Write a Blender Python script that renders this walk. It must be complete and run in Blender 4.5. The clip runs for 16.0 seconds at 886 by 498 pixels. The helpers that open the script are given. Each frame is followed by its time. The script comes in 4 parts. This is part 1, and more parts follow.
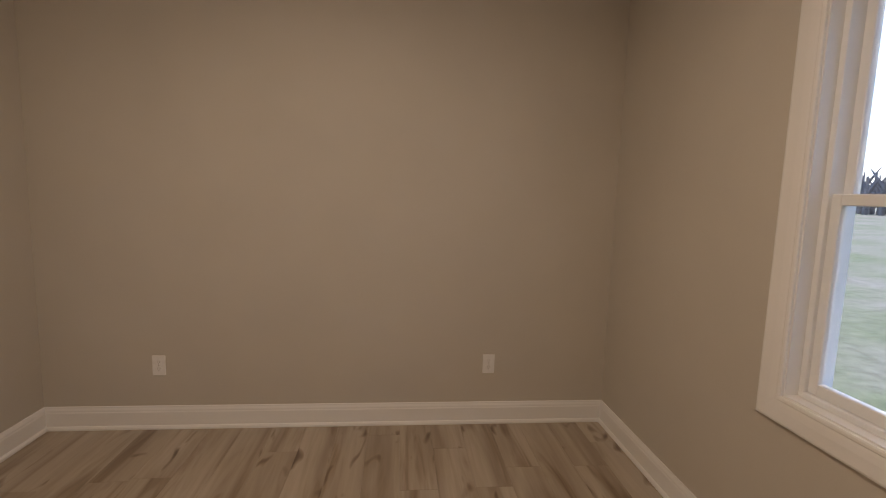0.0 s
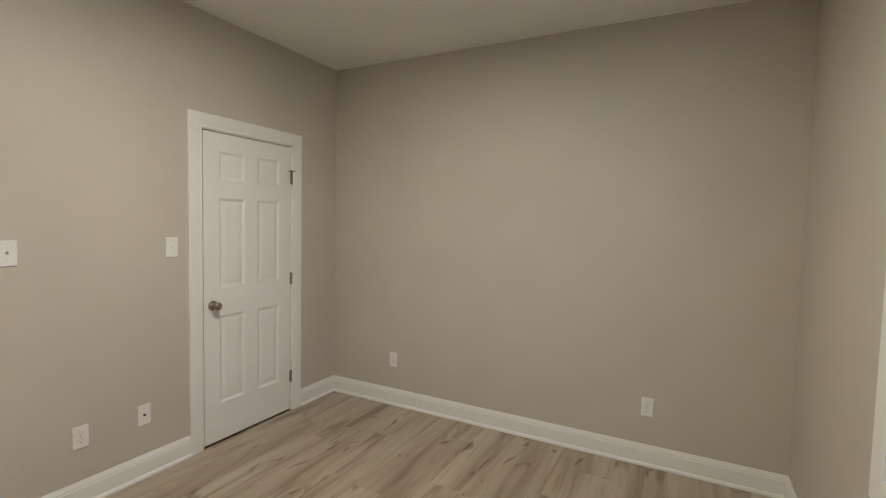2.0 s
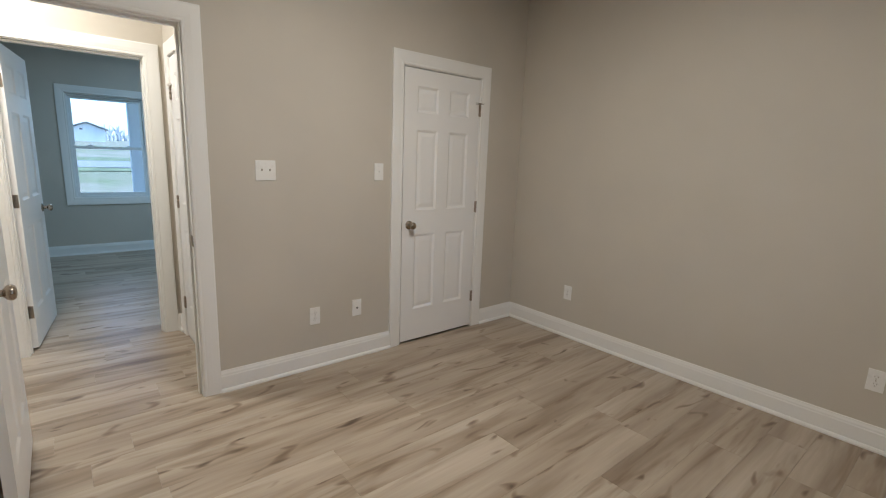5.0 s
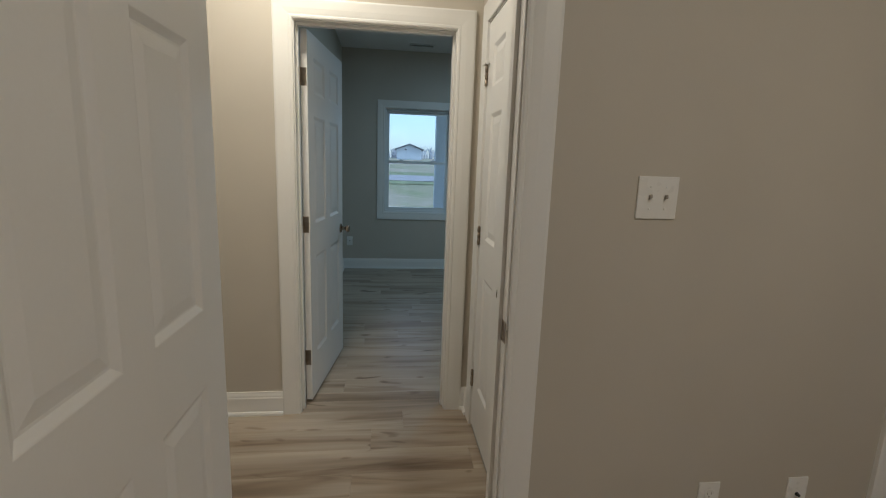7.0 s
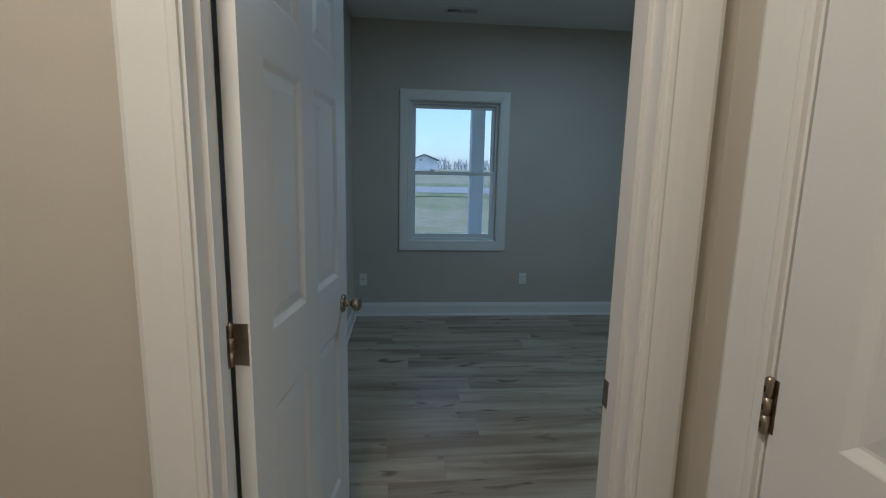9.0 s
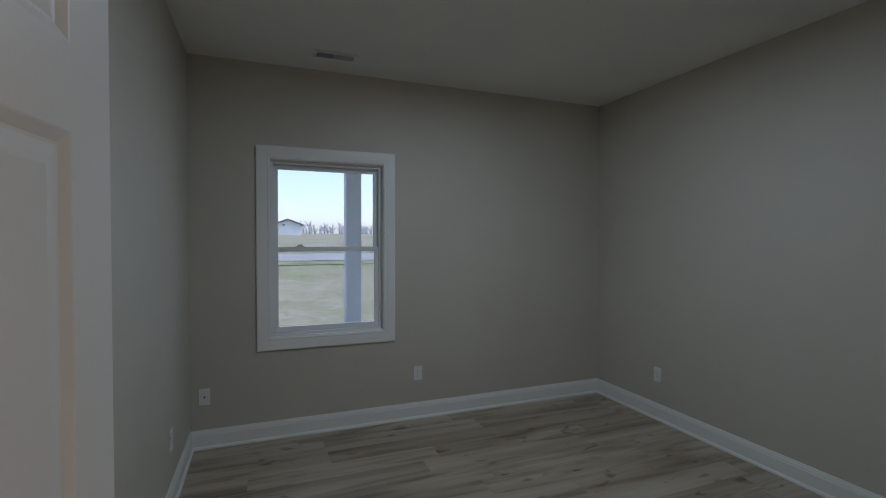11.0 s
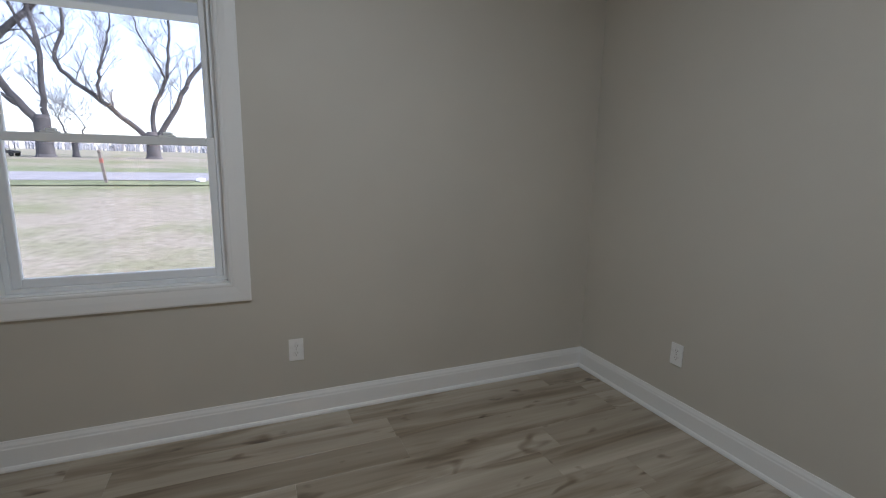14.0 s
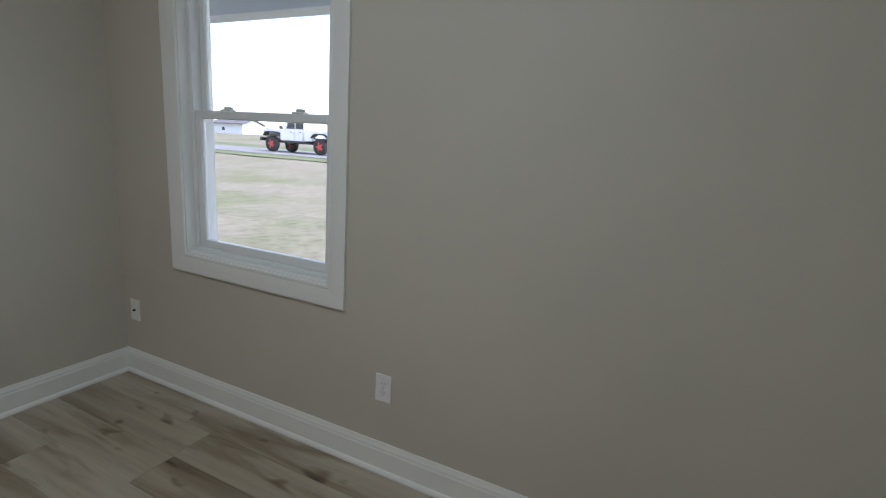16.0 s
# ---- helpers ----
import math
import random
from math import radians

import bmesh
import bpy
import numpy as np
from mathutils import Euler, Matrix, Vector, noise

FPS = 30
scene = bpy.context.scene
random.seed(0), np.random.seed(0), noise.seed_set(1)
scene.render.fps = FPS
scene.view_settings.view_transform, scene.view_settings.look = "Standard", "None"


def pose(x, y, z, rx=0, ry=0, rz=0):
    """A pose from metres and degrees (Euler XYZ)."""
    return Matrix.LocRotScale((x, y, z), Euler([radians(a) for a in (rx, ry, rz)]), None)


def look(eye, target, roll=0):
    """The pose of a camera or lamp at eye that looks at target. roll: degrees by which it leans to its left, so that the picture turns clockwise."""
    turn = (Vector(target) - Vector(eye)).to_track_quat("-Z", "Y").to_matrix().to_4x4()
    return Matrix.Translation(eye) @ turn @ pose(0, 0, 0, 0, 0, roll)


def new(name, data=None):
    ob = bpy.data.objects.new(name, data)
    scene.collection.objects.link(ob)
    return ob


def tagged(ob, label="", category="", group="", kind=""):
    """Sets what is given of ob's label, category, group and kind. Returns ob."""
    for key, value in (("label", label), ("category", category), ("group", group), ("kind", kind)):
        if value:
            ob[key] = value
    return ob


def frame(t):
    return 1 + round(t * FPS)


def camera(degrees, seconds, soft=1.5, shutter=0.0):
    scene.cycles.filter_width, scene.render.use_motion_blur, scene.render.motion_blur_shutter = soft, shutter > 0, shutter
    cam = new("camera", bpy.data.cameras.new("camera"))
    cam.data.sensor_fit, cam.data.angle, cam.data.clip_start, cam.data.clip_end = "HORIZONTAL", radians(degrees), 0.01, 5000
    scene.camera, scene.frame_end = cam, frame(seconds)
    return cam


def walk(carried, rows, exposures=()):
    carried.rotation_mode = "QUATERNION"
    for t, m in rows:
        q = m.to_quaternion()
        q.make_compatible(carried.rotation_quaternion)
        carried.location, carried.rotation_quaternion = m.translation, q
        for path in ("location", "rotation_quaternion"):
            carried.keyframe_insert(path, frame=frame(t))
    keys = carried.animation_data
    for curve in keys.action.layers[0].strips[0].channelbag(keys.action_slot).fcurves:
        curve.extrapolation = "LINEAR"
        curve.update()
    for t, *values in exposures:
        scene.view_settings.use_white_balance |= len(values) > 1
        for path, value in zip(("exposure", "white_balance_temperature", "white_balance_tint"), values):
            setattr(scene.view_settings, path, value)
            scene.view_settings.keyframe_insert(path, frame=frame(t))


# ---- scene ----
cam = camera(87.4, 16.0, soft=1.15)
PATH = [
    (0, (1.978, 0.784, 1.391), (2.167, 2.761, 1.157), 1.7),
    (0.2, (2.049, 0.778, 1.413), (2.055, 2.766, 1.192), 1.9),
    (0.5, (2.202, 0.72, 1.421), (1.935, 2.694, 1.241), 2.1),
    (1, (2.41, 0.568, 1.453), (1.803, 2.471, 1.336), 1.5),
    (1.5, (2.56, 0.413, 1.469), (1.758, 2.243, 1.376), 1.3),
    (2, (2.7, 0.338, 1.503), (1.774, 2.107, 1.388), 1.3),
    (2.5, (2.795, 0.274, 1.496), (1.828, 2.013, 1.296), 1.3),
    (3, (2.845, 0.238, 1.466), (1.896, 1.975, 1.177), 1.4),
    (3.5, (2.853, 0.215, 1.464), (1.954, 1.963, 1.096), 1.5),
    (4, (2.872, 0.199, 1.451), (1.925, 1.912, 1.043), 1.8),
    (4.5, (2.872, 0.231, 1.44), (1.718, 1.808, 1.014), 2.1),
    (5, (2.803, 0.287, 1.418), (1.296, 1.547, 1.04), 2.1),
    (5.2, (2.701, 0.304, 1.41), (1.08, 1.416, 1.042), 1.9),
    (7.3, (0.962, 0.511, 1.386), (-0.997, 0.686, 1.025), 2.2),
    (7.5, (0.798, 0.499, 1.385), (-1.163, 0.637, 1.02), 2.3),
    (7.7, (0.608, 0.492, 1.385), (-1.355, 0.598, 1.017), 2.2),
    (8, (0.341, 0.479, 1.392), (-1.623, 0.561, 1.021), 2.0),
    (8.5, (-0.067, 0.424, 1.4), (-2.03, 0.528, 1.032), 1.7),
    (9, (-0.436, 0.389, 1.393), (-2.402, 0.569, 1.078), 1.2),
    (9.2, (-0.604, 0.384, 1.415), (-2.571, 0.612, 1.136), 1.0),
    (9.5, (-0.82, 0.369, 1.45), (-2.782, 0.694, 1.243), 1.0),
    (9.8, (-0.988, 0.366, 1.468), (-2.935, 0.807, 1.339), 0.7),
    (10, (-1.086, 0.386, 1.475), (-3.02, 0.889, 1.397), 0.4),
    (10.2, (-1.145, 0.386, 1.488), (-3.061, 0.953, 1.455), 0.4),
    (12.3, (-1.613, 0.61, 1.431), (-3.394, 1.502, 1.254), 0.7),
    (12.5, (-1.726, 0.663, 1.398), (-3.501, 1.561, 1.191), 0.6),
    (13, (-2.029, 0.826, 1.392), (-3.801, 1.71, 1.112), 0.5),
    (13.5, (-2.282, 1.081, 1.357), (-4.06, 1.933, 1.026), 0.6),
    (14, (-2.548, 1.413, 1.33), (-4.359, 2.183, 0.971), 1.1),
    (14.5, (-2.803, 1.755, 1.315), (-4.679, 2.342, 0.95), 1.7),
    (15, (-3.005, 2.131, 1.323), (-4.942, 2.426, 0.922), 2.6),
    (15.5, (-3.238, 2.386, 1.301), (-5.19, 2.235, 0.897), 3.9),
    (16, (-3.463, 2.506, 1.318), (-5.238, 1.682, 0.906), 3.9),
]
walk(cam, [(t, look(eye, target, roll)) for t, eye, target, roll in PATH],
     [(0.0, 2.43, 5540, 19), (0.5, 3.08, 5210, 11), (1.5, 3.03, 4800, 6), (2.5, 3.08, 4560, 2), (4.0, 2.98, 4680, 3),
      (4.5, 2.83, 4970, 7), (5.0, 2.93, 4560, 7), (7.5, 1.82, 4820, 5), (8.0, 1.97, 4650, 6), (9.0, 1.82, 4730, 8),
      (9.5, 1.67, 4770, 8), (10.2, 1.72, 5080, 13), (12.3, 2.82, 5990, 27), (13.5, 2.84, 5940, 20), (14.0, 2.87, 5990, 26),
      (16.0, 2.86, 5980, 22)])

# ---- world and lights ----
world = bpy.data.worlds.new("sky_world")
scene.world = world
world.use_nodes = True
wn = world.node_tree.nodes
sky = wn.new("ShaderNodeTexSky")
sky.sky_type = "NISHITA"
sky.sun_disc = False
sky.sun_elevation = radians(46)
sky.sun_rotation = radians(11)
sky.air_density, sky.dust_density, sky.ozone_density = 1.0, 1.2, 1.0
wn["Background"].inputs["Strength"].default_value = 0.06
pale = wn.new("ShaderNodeHueSaturation")
pale.inputs["Saturation"].default_value = 0.75
pale.inputs["Value"].default_value = 0.9
world.node_tree.links.new(sky.outputs["Color"], pale.inputs["Color"])
world.node_tree.links.new(pale.outputs["Color"], wn["Background"].inputs["Color"])

sun = new("overcast_sun", bpy.data.lights.new("overcast_sun", "SUN"))
sun.data.energy, sun.data.angle, sun.data.color = 0.8, radians(25), (1.0, 0.97, 0.92)
sun.matrix_world = look((8, 40, 45), (0, 0, 0))


def room_lamp(name, x, y, z, watts, colour, size=0.26):
    ob = new(name, bpy.data.lights.new(name, "AREA"))
    ob.data.shape, ob.data.size, ob.data.energy, ob.data.color = "DISK", size, watts, colour
    ob.matrix_world = pose(x, y, z)
    return ob


CEIL = 2.772
room_lamp("bedroom_lamp_light", 1.62, 1.55, CEIL - 0.062, 5.4, (1.0, 0.71, 0.41))
room_lamp("hall_lamp_light", -0.66, -0.02, CEIL - 0.062, 5.0, (1.0, 0.72, 0.42))
room_lamp("second_bedroom_lamp_light", -3.17, 1.70, CEIL - 0.062, 2.85, (0.81, 1.0, 0.99))


# ---- materials ----
def material(name):
    m = bpy.data.materials.new(name)
    m.use_nodes = True
    nt = m.node_tree
    return m, nt, nt.nodes["Principled BSDF"]


def link(nt, a, b):
    nt.links.new(a, b)


def tex_coord(nt, scale=(1, 1, 1), kind="Object", random_shift=False):
    tc = nt.nodes.new("ShaderNodeTexCoord")
    mp = nt.nodes.new("ShaderNodeMapping")
    mp.inputs["Scale"].default_value = scale
    link(nt, tc.outputs[kind], mp.inputs["Vector"])
    if random_shift:
        info = nt.nodes.new("ShaderNodeObjectInfo")
        mul = nt.nodes.new("ShaderNodeVectorMath")
        mul.operation = "SCALE"
        comb = nt.nodes.new("ShaderNodeCombineXYZ")
        for i in range(3):
            link(nt, info.outputs["Random"], comb.inputs[i])
        link(nt, comb.outputs[0], mul.inputs[0])
        mul.inputs["Scale"].default_value = 71.0
        link(nt, mul.outputs[0], mp.inputs["Location"])
    return mp.outputs["Vector"]


def noise_node(nt, vec, scale, detail=4, rough=0.55, distortion=0.0):
    n = nt.nodes.new("ShaderNodeTexNoise")
    n.inputs["Scale"].default_value = scale
    n.inputs["Detail"].default_value = detail
    n.inputs["Roughness"].default_value = rough
    n.inputs["Distortion"].default_value = distortion
    link(nt, vec, n.inputs["Vector"])
    return n.outputs["Fac"]


def ramp(nt, fac, stops):
    r = nt.nodes.new("ShaderNodeValToRGB")
    e = r.color_ramp.elements
    while len(e) < len(stops):
        e.new(0.5)
    for el, (p, c) in zip(e, stops):
        el.position = p
        el.color = (*c, 1)
    link(nt, fac, r.inputs["Fac"])
    return r.outputs["Color"]


def mix(nt, fac, a, b, mode="MIX"):
    m = nt.nodes.new("ShaderNodeMix")
    m.data_type, m.blend_type = "RGBA", mode
    for sock, v in ((m.inputs[0], fac), (m.inputs[6], a), (m.inputs[7], b)):
        if isinstance(v, (int, float)):
            sock.default_value = v
        elif isinstance(v, tuple):
            sock.default_value = (*v, 1)
        else:
            link(nt, v, sock)
    return m.outputs[2]


def bump(nt, bsdf, height, strength, distance=0.002):
    b = nt.nodes.new("ShaderNodeBump")
    b.inputs["Strength"].default_value = strength
    b.inputs["Distance"].default_value = distance
    link(nt, height, b.inputs["Height"])
    link(nt, b.outputs["Normal"], bsdf.inputs["Normal"])


def paint(name, col, rough=0.6, grain=350, bumps=0.12, vary=0.04, rough_vary=0.06):
    m, nt, p = material(name)
    v = tex_coord(nt)
    big = noise_node(nt, v, 1.3, 3)
    lo = tuple(c * (1 - vary) for c in col)
    hi = tuple(min(1, c * (1 + vary)) for c in col)
    base = ramp(nt, big, [(0.3, lo), (0.7, hi)])
    fine = noise_node(nt, v, grain, 2)
    link(nt, mix(nt, 0.06, base, fine, "OVERLAY"), p.inputs["Base Color"])
    mr = nt.nodes.new("ShaderNodeMapRange")
    mr.inputs["To Min"].default_value, mr.inputs["To Max"].default_value = rough - rough_vary, rough + rough_vary
    link(nt, noise_node(nt, v, 9, 3), mr.inputs["Value"])
    link(nt, mr.outputs[0], p.inputs["Roughness"])
    bump(nt, p, fine, bumps, 0.001)
    return m


def metal(name, col, rough=0.3):
    m, nt, p = material(name)
    v = tex_coord(nt)
    n = noise_node(nt, v, 60, 3)
    link(nt, ramp(nt, n, [(0.3, tuple(c * 0.8 for c in col)), (0.75, col)]), p.inputs["Base Color"])
    p.inputs["Metallic"].default_value = 1.0
    p.inputs["Roughness"].default_value = rough
    bump(nt, p, noise_node(nt, v, 500, 1), 0.05, 0.0005)
    return m


WALL = paint("greige_wall_paint", (0.54, 0.503, 0.43), 0.62, 320, 0.22)
CEILING = paint("white_ceiling_paint", (0.78, 0.77, 0.74), 0.85, 180, 0.3)
TRIM = paint("white_trim_paint", (0.80, 0.79, 0.76), 0.34, 120, 0.06, 0.02)
DOORP = paint("white_door_paint", (0.80, 0.79, 0.77), 0.36, 140, 0.10, 0.02)
VINYL = paint("white_vinyl", (0.80, 0.81, 0.81), 0.30, 60, 0.02, 0.015)
PLATE = paint("white_plastic_plate", (0.80, 0.79, 0.76), 0.28, 60, 0.02, 0.01)
TOGGLE = paint("almond_toggle", (0.34, 0.31, 0.27), 0.4)
DARK = paint("dark_slot", (0.02, 0.02, 0.02), 0.6, 60, 0.02)
NICKEL = metal("satin_nickel", (0.42, 0.36, 0.29), 0.24)
BRASS = metal("antique_nickel_hinge", (0.40, 0.34, 0.27), 0.34)
RUBBER = paint("white_rubber", (0.75, 0.74, 0.72), 0.6)
SIDING = paint("pale_exterior_siding", (0.62, 0.65, 0.68), 0.6)
POSTP = paint("white_porch_vinyl", (0.74, 0.77, 0.82), 0.45)
CONCRETE = paint("concrete", (0.38, 0.37, 0.35), 0.85, 40, 0.5, 0.12)


def plank_material():
    m, nt, p = material("greige_oak_vinyl_plank")
    info = nt.nodes.new("ShaderNodeObjectInfo")
    v = tex_coord(nt, (1, 1, 1), "Object", True)

    def stretched(sx, sy):
        mp = nt.nodes.new("ShaderNodeMapping")
        mp.inputs["Scale"].default_value = (sx, sy, 1)
        link(nt, v, mp.inputs["Vector"])
        return mp.outputs["Vector"]
    broad = noise_node(nt, stretched(4.5, 0.5), 1.0, 3, 0.5, 0.7)
    grain = noise_node(nt, stretched(48, 2.0), 1.0, 4, 0.6, 0.4)
    streak = noise_node(nt, stretched(10, 0.9), 1.0, 3, 0.58, 0.9)
    knotn = noise_node(nt, stretched(13, 4.6), 1.0, 1, 0.4, 0.7)
    base = ramp(nt, broad, [(0.30, (0.265, 0.210, 0.150)), (0.45, (0.385, 0.322, 0.243)), (0.58, (0.455, 0.392, 0.306)), (0.75, (0.50, 0.44, 0.352))])
    g = ramp(nt, grain, [(0.3, (0.86, 0.85, 0.84)), (0.65, (1.03, 1.03, 1.03))])
    base = mix(nt, 0.8, base, g, "MULTIPLY")
    s = ramp(nt, streak, [(0.27, (0.42, 0.36, 0.30)), (0.38, (0.68, 0.63, 0.57)), (0.47, (0.90, 0.885, 0.865)), (0.57, (1, 1, 1))])
    base = mix(nt, 0.9, base, s, "MULTIPLY")
    k = ramp(nt, knotn, [(0.20, (0.20, 0.15, 0.12)), (0.26, (0.52, 0.46, 0.41)), (0.34, (1, 1, 1))])
    base = mix(nt, 0.9, base, k, "MULTIPLY")
    tone = ramp(nt, info.outputs["Random"], [(0.0, (0.95, 0.945, 0.94)), (0.5, (0.98, 0.98, 0.98)), (1.0, (1.02, 1.02, 1.02))])
    base = mix(nt, 1.0, base, tone, "MULTIPLY")
    link(nt, base, p.inputs["Base Color"])
    mr = nt.nodes.new("ShaderNodeMapRange")
    mr.inputs["To Min"].default_value, mr.inputs["To Max"].default_value = 0.27, 0.42
    link(nt, grain, mr.inputs["Value"])
    link(nt, mr.outputs[0], p.inputs["Roughness"])
    bump(nt, p, grain, 0.12, 0.0008)
    return m


PLANK = plank_material()


def glass_material(name, tint=(0.96, 0.985, 0.985)):
    m, nt, p = material(name)
    p.inputs["Base Color"].default_value = (*tint, 1)
    p.inputs["Transmission Weight"].default_value = 1.0
    p.inputs["Roughness"].default_value = 0.0
    p.inputs["IOR"].default_value = 1.45
    return m


GLASS = glass_material("window_glass")


def ground_material():
    m, nt, p = material("dry_winter_lawn")
    v = tex_coord(nt)
    a = noise_node(nt, v, 0.35, 5, 0.6)
    b = noise_node(nt, v, 6, 4, 0.7)
    c = noise_node(nt, v, 0.12, 3)
    col = ramp(nt, b, [(0.3, (0.17, 0.15, 0.105)), (0.5, (0.27, 0.245, 0.18)), (0.72, (0.35, 0.32, 0.25))])
    green = ramp(nt, b, [(0.3, (0.09, 0.12, 0.04)), (0.7, (0.19, 0.22, 0.085))])
    f1 = ramp(nt, a, [(0.46, (0, 0, 0)), (0.66, (0.75, 0.75, 0.75))])
    col = mix(nt, f1, col, green)
    f2 = ramp(nt, c, [(0.5, (0, 0, 0)), (0.65, (0.5, 0.5, 0.5))])
    col = mix(nt, f2, col, green)
    link(nt, col, p.inputs["Base Color"])
    p.inputs["Roughness"].default_value = 0.95
    bump(nt, p, b, 0.6, 0.03)
    return m


LAWN = ground_material()
GRASS = paint("green_verge_grass", (0.16, 0.185, 0.09), 0.95, 30, 0.5, 0.25)
ASPHALT = paint("pale_worn_asphalt", (0.26, 0.26, 0.26), 0.9, 30, 0.4, 0.12)
BARK = paint("grey_brown_bark", (0.105, 0.100, 0.098), 0.9, 14, 0.8, 0.3)
# distance haze is put into this colour: paler and bluer than the near twigs
HAZED_TWIGS = paint("haze_tinted_far_twigs", (0.36, 0.37, 0.39), 0.95, 10, 0.3, 0.2)
TWIGS = paint("bare_twigs", (0.24, 0.23, 0.235), 0.9, 10, 0.3, 0.3)
EVERGREEN = paint("evergreen_shrub", (0.045, 0.075, 0.035), 0.9, 10, 0.3, 0.3)
CARWHITE = paint("white_car_paint", (0.78, 0.79, 0.80), 0.25, 60, 0.0, 0.01)
CARBLACK = paint("black_plastic", (0.03, 0.03, 0.032), 0.55)
TYRE = paint("tyre_rubber", (0.025, 0.025, 0.025), 0.85)
REDRIM = paint("red_wheel_rim", (0.55, 0.06, 0.05), 0.35)
CARGLASS = paint("dark_car_glass", (0.03, 0.04, 0.05), 0.08)
ROOFING = paint("grey_shingle_roof", (0.17, 0.17, 0.18), 0.9, 20, 0.4, 0.15)
WHITESIDING = paint("white_house_siding", (0.68, 0.70, 0.72), 0.7)
GREENSTRAP = paint("canvas_canopy", (0.45, 0.44, 0.42), 0.8)


# ---- mesh helpers ----
def mesh_of(name, bm, mat):
    me = bpy.data.meshes.new(name)
    bmesh.ops.recalc_face_normals(bm, faces=bm.faces)
    bm.to_mesh(me)
    bm.free()
    me.materials.append(mat)
    return me


def part(name, bm, mat, parent=None, label="", m=None):
    ob = new(name, mesh_of(name, bm, mat))
    if parent is not None:
        ob.parent = parent
    if m is not None:
        ob.matrix_basis = m
    if label:
        ob["label"] = label
    return ob


def thing(name, x, y, z, label, category, group="", kind="", rz=0):
    ob = new(name)
    ob.empty_display_size = 0.05
    ob.matrix_basis = pose(x, y, z, 0, 0, rz)
    return tagged(ob, label, category, group, kind)


def box(bm, x0, x1, y0, y1, z0, z1, bevel=0.0, segments=1):
    vs = [bm.verts.new((x, y, z)) for x in (x0, x1) for y in (y0, y1) for z in (z0, z1)]
    fs = [bm.faces.new([vs[i] for i in q]) for q in ((0, 1, 3, 2), (4, 6, 7, 5), (0, 4, 5, 1), (2, 3, 7, 6), (0, 2, 6, 4), (1, 5, 7, 3))]
    if bevel:
        es = list({e for f in fs for e in f.edges})
        bmesh.ops.bevel(bm, geom=es, offset=bevel, segments=segments, affect="EDGES", profile=0.6)
    return bm


def boxes(*rows, bevel=0.0):
    bm = bmesh.new()
    for r in rows:
        box(bm, *r, bevel=bevel)
    return bm


def lathe(profile, seg=24):
    """Turned solid about z from (radius, height) rows."""
    bm = bmesh.new()
    rings = []
    for r, h in profile:
        rings.append([bm.verts.new((r * math.cos(2 * math.pi * i / seg), r * math.sin(2 * math.pi * i / seg), h)) for i in range(seg)])
    for a, b in zip(rings, rings[1:]):
        for i in range(seg):
            bm.faces.new((a[i], a[(i + 1) % seg], b[(i + 1) % seg], b[i]))
    bm.faces.new(rings[0])
    bm.faces.new(rings[-1])
    for f in bm.faces:
        f.smooth = len(f.verts) == 4
    return bm


def sweep(profile, a, b, across, out, mitre0=0.0, mitre1=0.0):
    """A moulding from a to b: profile rows (w, d), w along across, d along out; the ends run on by mitre times w or d."""
    bm = bmesh.new()
    a, b, across, out = Vector(a), Vector(b), Vector(across), Vector(out)
    along = (b - a).normalized()
    rings = []
    for base, k in ((a, -mitre0), (b, mitre1)):
        rings.append([bm.verts.new(base + across * w + out * d + along * (k * w)) for w, d in profile])
    n = len(profile)
    for i in range(n):
        bm.faces.new((rings[0][i], rings[0][(i + 1) % n], rings[1][(i + 1) % n], rings[1][i]))
    bm.faces.new(rings[0])
    bm.faces.new(rings[1])
    return bm


# ---- structure ----
T = 0.115
AX, AY0, AY1 = 3.268, -0.32, 3.472      # first bedroom
BX0, BX1, BY0, BY1 = -4.922, -1.362, -0.070, 3.453   # second bedroom
HX0, HX1, HY0, HY1 = -1.247, -T, -2.40, 0.972        # hall
DA0, DA1 = 0.042, 0.838     # bedroom doorway, along y
DB0, DB1 = 0.045, 0.838     # second doorway, along y
DC0, DC1 = 2.222, 2.962     # closet doorway, along y
DH0, DH1 = -1.072, -0.318   # hall closet doorway, along x
HEAD = 2.052
WO = (0.455, 1.325, 0.748, 2.088)        # window opening, second bedroom: y0 y1 z0 z1
WA = (1.292, 2.162, 0.748, 2.088)        # window opening, first bedroom


def structure(name, bm, mat, label, category):
    return tagged(part(name, bm, mat), label, category, kind="structure")


def wall_x(x0, x1, y0, y1, openings):
    """Boxes of a wall that runs along y, with openings (y0, y1, z0, z1)."""
    rows, y = [], y0
    for o0, o1, z0, z1 in sorted(openings):
        rows.append((x0, x1, y, o0, -0.012, CEIL))
        if z0 > 0:
            rows.append((x0, x1, o0, o1, -0.012, z0))
        rows.append((x0, x1, o0, o1, z1, CEIL))
        y = o1
    rows.append((x0, x1, y, y1, -0.012, CEIL))
    return boxes(*rows)


